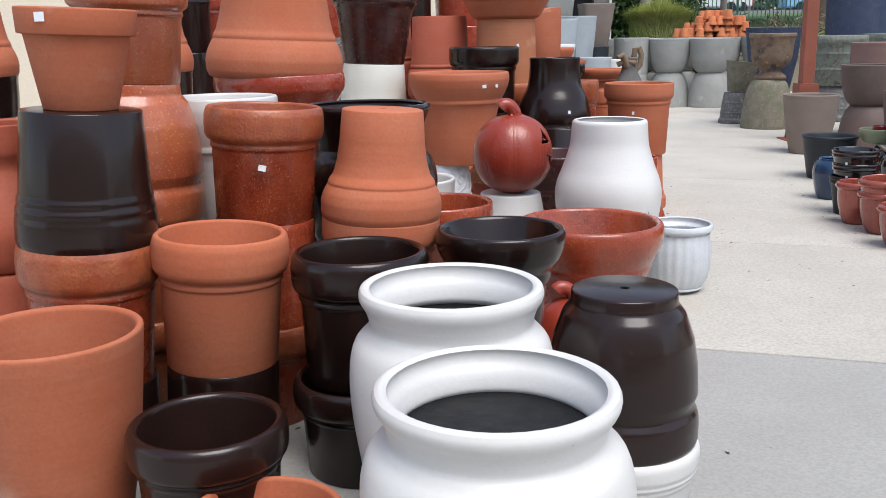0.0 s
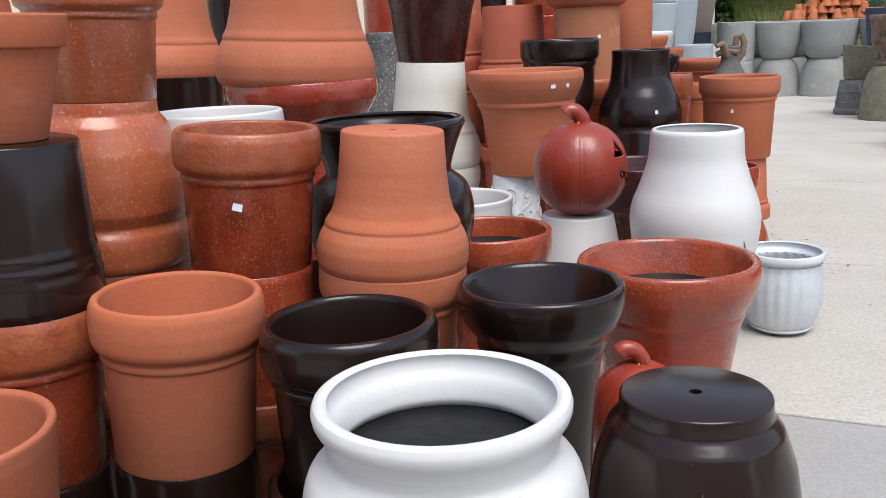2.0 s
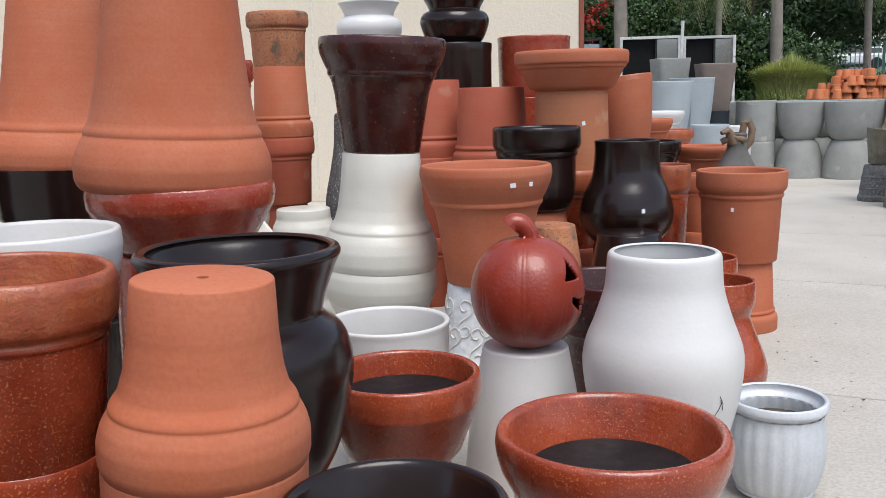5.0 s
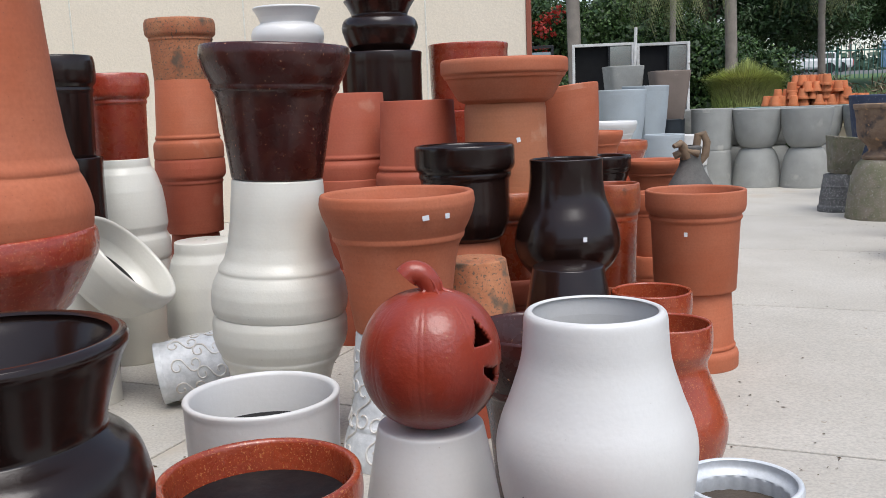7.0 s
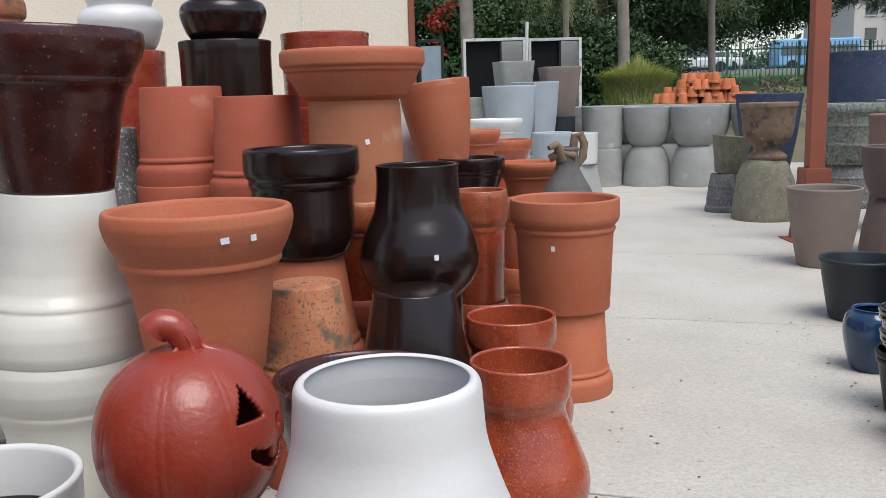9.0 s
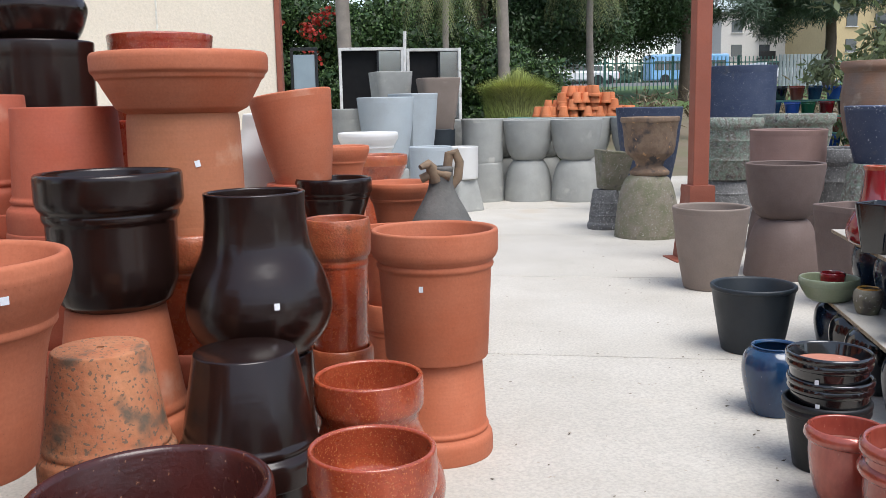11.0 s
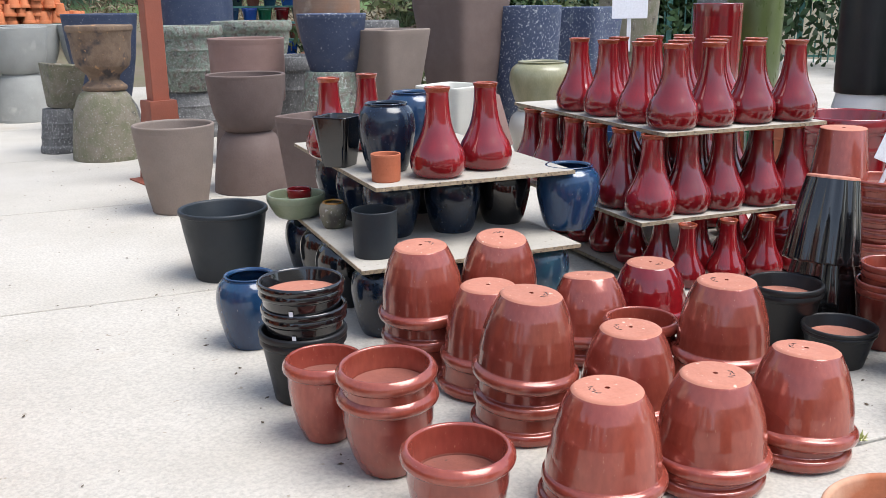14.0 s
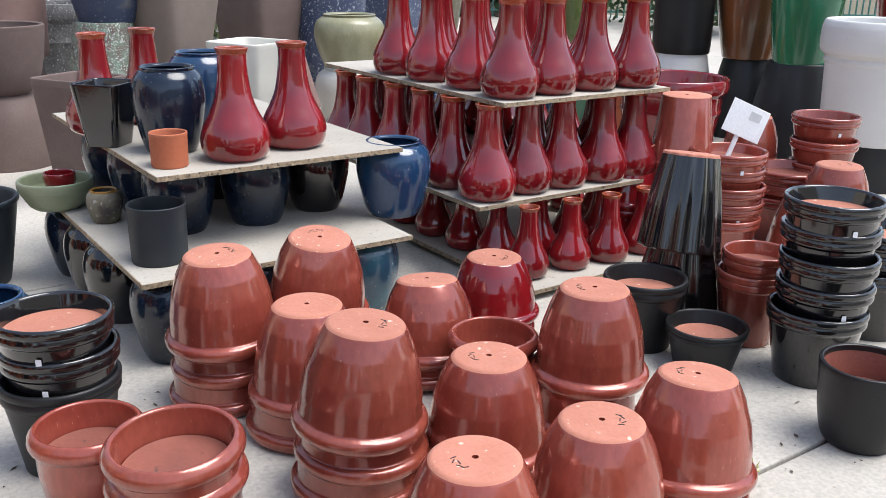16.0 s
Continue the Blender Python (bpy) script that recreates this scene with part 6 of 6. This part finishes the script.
grass_tuft(4.48, 21.2, 0.55, 0.92, 1.50, 14000, "round tuft of bright green fountain grass")
crown("undergrowth", 5000, clumps_in(random.Random(2), 14, (2.8, 21.6, 0.2), (5.8, 22.6, 0.9), 0.4, 0.7), 0.14, HEDGE_LEAF, tagged(new("undergrowth"), "low green undergrowth at the foot of the bank", "plants", kind="stuff"))
dry = leaves(9000, clumps_in(random.Random(6), 60, (6, 27, 0.9), (26, 30, 1.5), 0.5, 0.8), 0.28, 0.12)
tagged(new("dry_brush", mesh_of("dry_brush", dry[0].tolist(), dry[1], [leaf_material("dry_brush", (0.17, 0.13, 0.08), (0.13, 0.11, 0.06))], smooth=False)), "low dry brown brush on the bank", "plants", kind="stuff")


# ---- fence, street, far buildings ----
def fence(x0, y0, x1, y1, base, h, mat, label, pickets, far=False):
    ob = thing("fence", x0, y0, base, label, "fence", rz=math.degrees(math.atan2(y1 - y0, x1 - x0)))
    ln = math.hypot(x1 - x0, y1 - y0)
    for z in (0.15, h - 0.25):
        box_part("rail", (ln, 0.04, 0.05), (ln / 2, 0, z), mat, ob, bevel=0)
    bm = bmesh.new()
    box_bm(bm, 0.03, 0.03, h)
    me = bpy.data.meshes.new("picket")
    bm.to_mesh(me)
    bm.free()
    me.materials.append(mat)
    for k in range(pickets):
        put_part("picket", me, ob, Matrix.Translation((ln * (k + 0.5) / pickets, 0, h / 2)))
    for k in range(int(ln / 3) + 1):
        box_part("post", (0.09, 0.09, h + 0.1), (k * 3, 0, h / 2), mat, ob, bevel=0.005)


fence(9.0, 41, 36, 43, 1.75, 1.55, FENCE, "sea-green steel picket fence along the street", 150)
fence(17.5, 20.5, 27, 10.0, 0, 2.1, FENCE, "sea-green steel picket fence at the yard's side", 90)
gate = thing("gate_screen", 19.8, 41.6, 1.9, "pale ribbed sheet screen behind the fence", "screen")
for k in range(16):
    box_part("rib", (0.13, 0.05, 1.45), (0.16 * k, 0, 0.72), CEMENT_BLUE, gate, bevel=0.01)


def vehicle(x, y, z, lx, h, mat, label, category, name, rz=0.0, bus=False):
    ob = thing(name, x, y, z, label, category, rz=rz)
    if bus:
        box_part("body", (lx, 2.5, h - 0.5), (0, 0, 0.45 + (h - 0.5) / 2), mat, ob, bevel=0.12)
        for k in range(7):
            box_part("window", (lx / 8.2, 0.04, 0.9), (-lx / 2 + lx / 7.6 * (k + 0.8), -1.25, h * 0.62), CAR_GLASS, ob, "dark window pane", bevel=0.01)
    else:
        box_part("body", (lx, 1.8, 0.62), (0, 0, 0.62), mat, ob, bevel=0.12)
        box_part("cabin", (lx * 0.55, 1.6, 0.55), (-0.1, 0, 1.15), mat, ob, bevel=0.16)
        box_part("window", (lx * 0.46, 0.04, 0.34), (-0.1, -0.80, 1.17), CAR_GLASS, ob, "dark window pane", bevel=0.01)
    for sx in (-1, 1):
        bm = bmesh.new()
        bmesh.ops.create_cone(bm, cap_ends=True, segments=20, radius1=0.34 if not bus else 0.5, radius2=0.34 if not bus else 0.5, depth=0.24)
        part("wheel", bm, METAL_DARK, ob, "", pose(sx * lx * 0.32, -0.85 if not bus else -1.2, 0.34 if not bus else 0.5, 90), smooth=True)
    return ob


CAR_GLASS = material("car_glass", (0.05, 0.06, 0.07), None, 0.3, 3, 0.08, coat=0.6, bump=0)
BUS_BLUE = material("bus_blue", (0.12, 0.35, 0.62), (0.3, 0.5, 0.7), 0.6, 0.6, 0.3, coat=0.5, bump=0)
CAR_WHITE = material("car_white", (0.7, 0.71, 0.72), None, 0.2, 1, 0.25, coat=0.6, bump=0)
CAR_RED = material("car_red", (0.35, 0.05, 0.04), None, 0.2, 1, 0.25, coat=0.6, bump=0)
vehicle(35.6, 94, rise(36, 94), 8.0, 3.0, BUS_BLUE, "blue and white city bus on the street", "bus", "bus", bus=True)
for x, y, m in ((16.5, 64, CAR_WHITE), (19.6, 72, CAR_WHITE), (31.5, 66, CAR_WHITE), (21.5, 78, CAR_RED), (35, 75, CAR_WHITE), (12, 80, CAR_WHITE), (40, 64, BUS_BLUE)):
    vehicle(x, y, rise(x, y), 4.3, 1.5, m, "parked car beyond the fence", "car", "car")


def apartment(x, y, z, w, storeys, mat, label, rz=0.0):
    ob = thing("apartment_building", x, y, z, label, "building", rz=rz)
    h = storeys * 3.0
    box_part("wall", (w, 12, h), (0, 6, h / 2), mat, ob, bevel=0.03)
    box_part("roof", (w + 0.8, 12.8, 0.4), (0, 6, h + 0.2), BARK, ob, bevel=0.05)
    for s in range(storeys):
        for k in range(int(w / 4)):
            win = box_part("window", (1.5, 0.12, 1.5), (-w / 2 + 2.2 + 4 * k, -0.02, s * 3 + 1.6), CAR_GLASS, ob, "dark window", bevel=0.01)
            box_part("sill", (1.7, 0.2, 0.1), (0, -0.06, -0.8), PLASTER, win, bevel=0.01)
            if k % 2:
                bal = box_part("balcony", (2.2, 0.9, 0.12), (-w / 2 + 2.2 + 4 * k, -0.45, s * 3 + 0.55), METAL_DARK, ob, "", bevel=0.01)
                box_part("railing", (2.2, 0.05, 0.9), (0, -0.42, 0.5), METAL_DARK, bal, "", bevel=0.01)


YELLOW_WALL = material("yellow_render", (0.56, 0.44, 0.24), (0.5, 0.4, 0.22), 0.5, 0.3, 0.9, grain=5)
PALE_WALL = material("pale_render", (0.6, 0.57, 0.52), (0.52, 0.5, 0.45), 0.5, 0.3, 0.9, grain=5)
apartment(67, 110, 3, 15, 4, YELLOW_WALL, "yellow apartment block with balconies", 8)
apartment(54, 118, 3, 10, 3, PALE_WALL, "pale apartment block behind trees", 8)
far_trees = leaves(16000, clumps_in(random.Random(12), 60, (-60, 120, 3), (80, 150, 7), 2.0, 4.0), 0.9, 0.6)
tagged(new("far_woods", mesh_of("far_woods", far_trees[0].tolist(), far_trees[1], [PINE_LEAF], smooth=False)), "distant line of grey-green trees", "trees", kind="stuff")
for x in (30.2, 38.5):
    tube_part("trunk", [(0, 0, 0), (0.1, 0, 5), (0, 0, 10)], 0.16, BARK, thing("palm_tree", x, 100, 3, "tall thin distant palm trunk", "palm tree"))
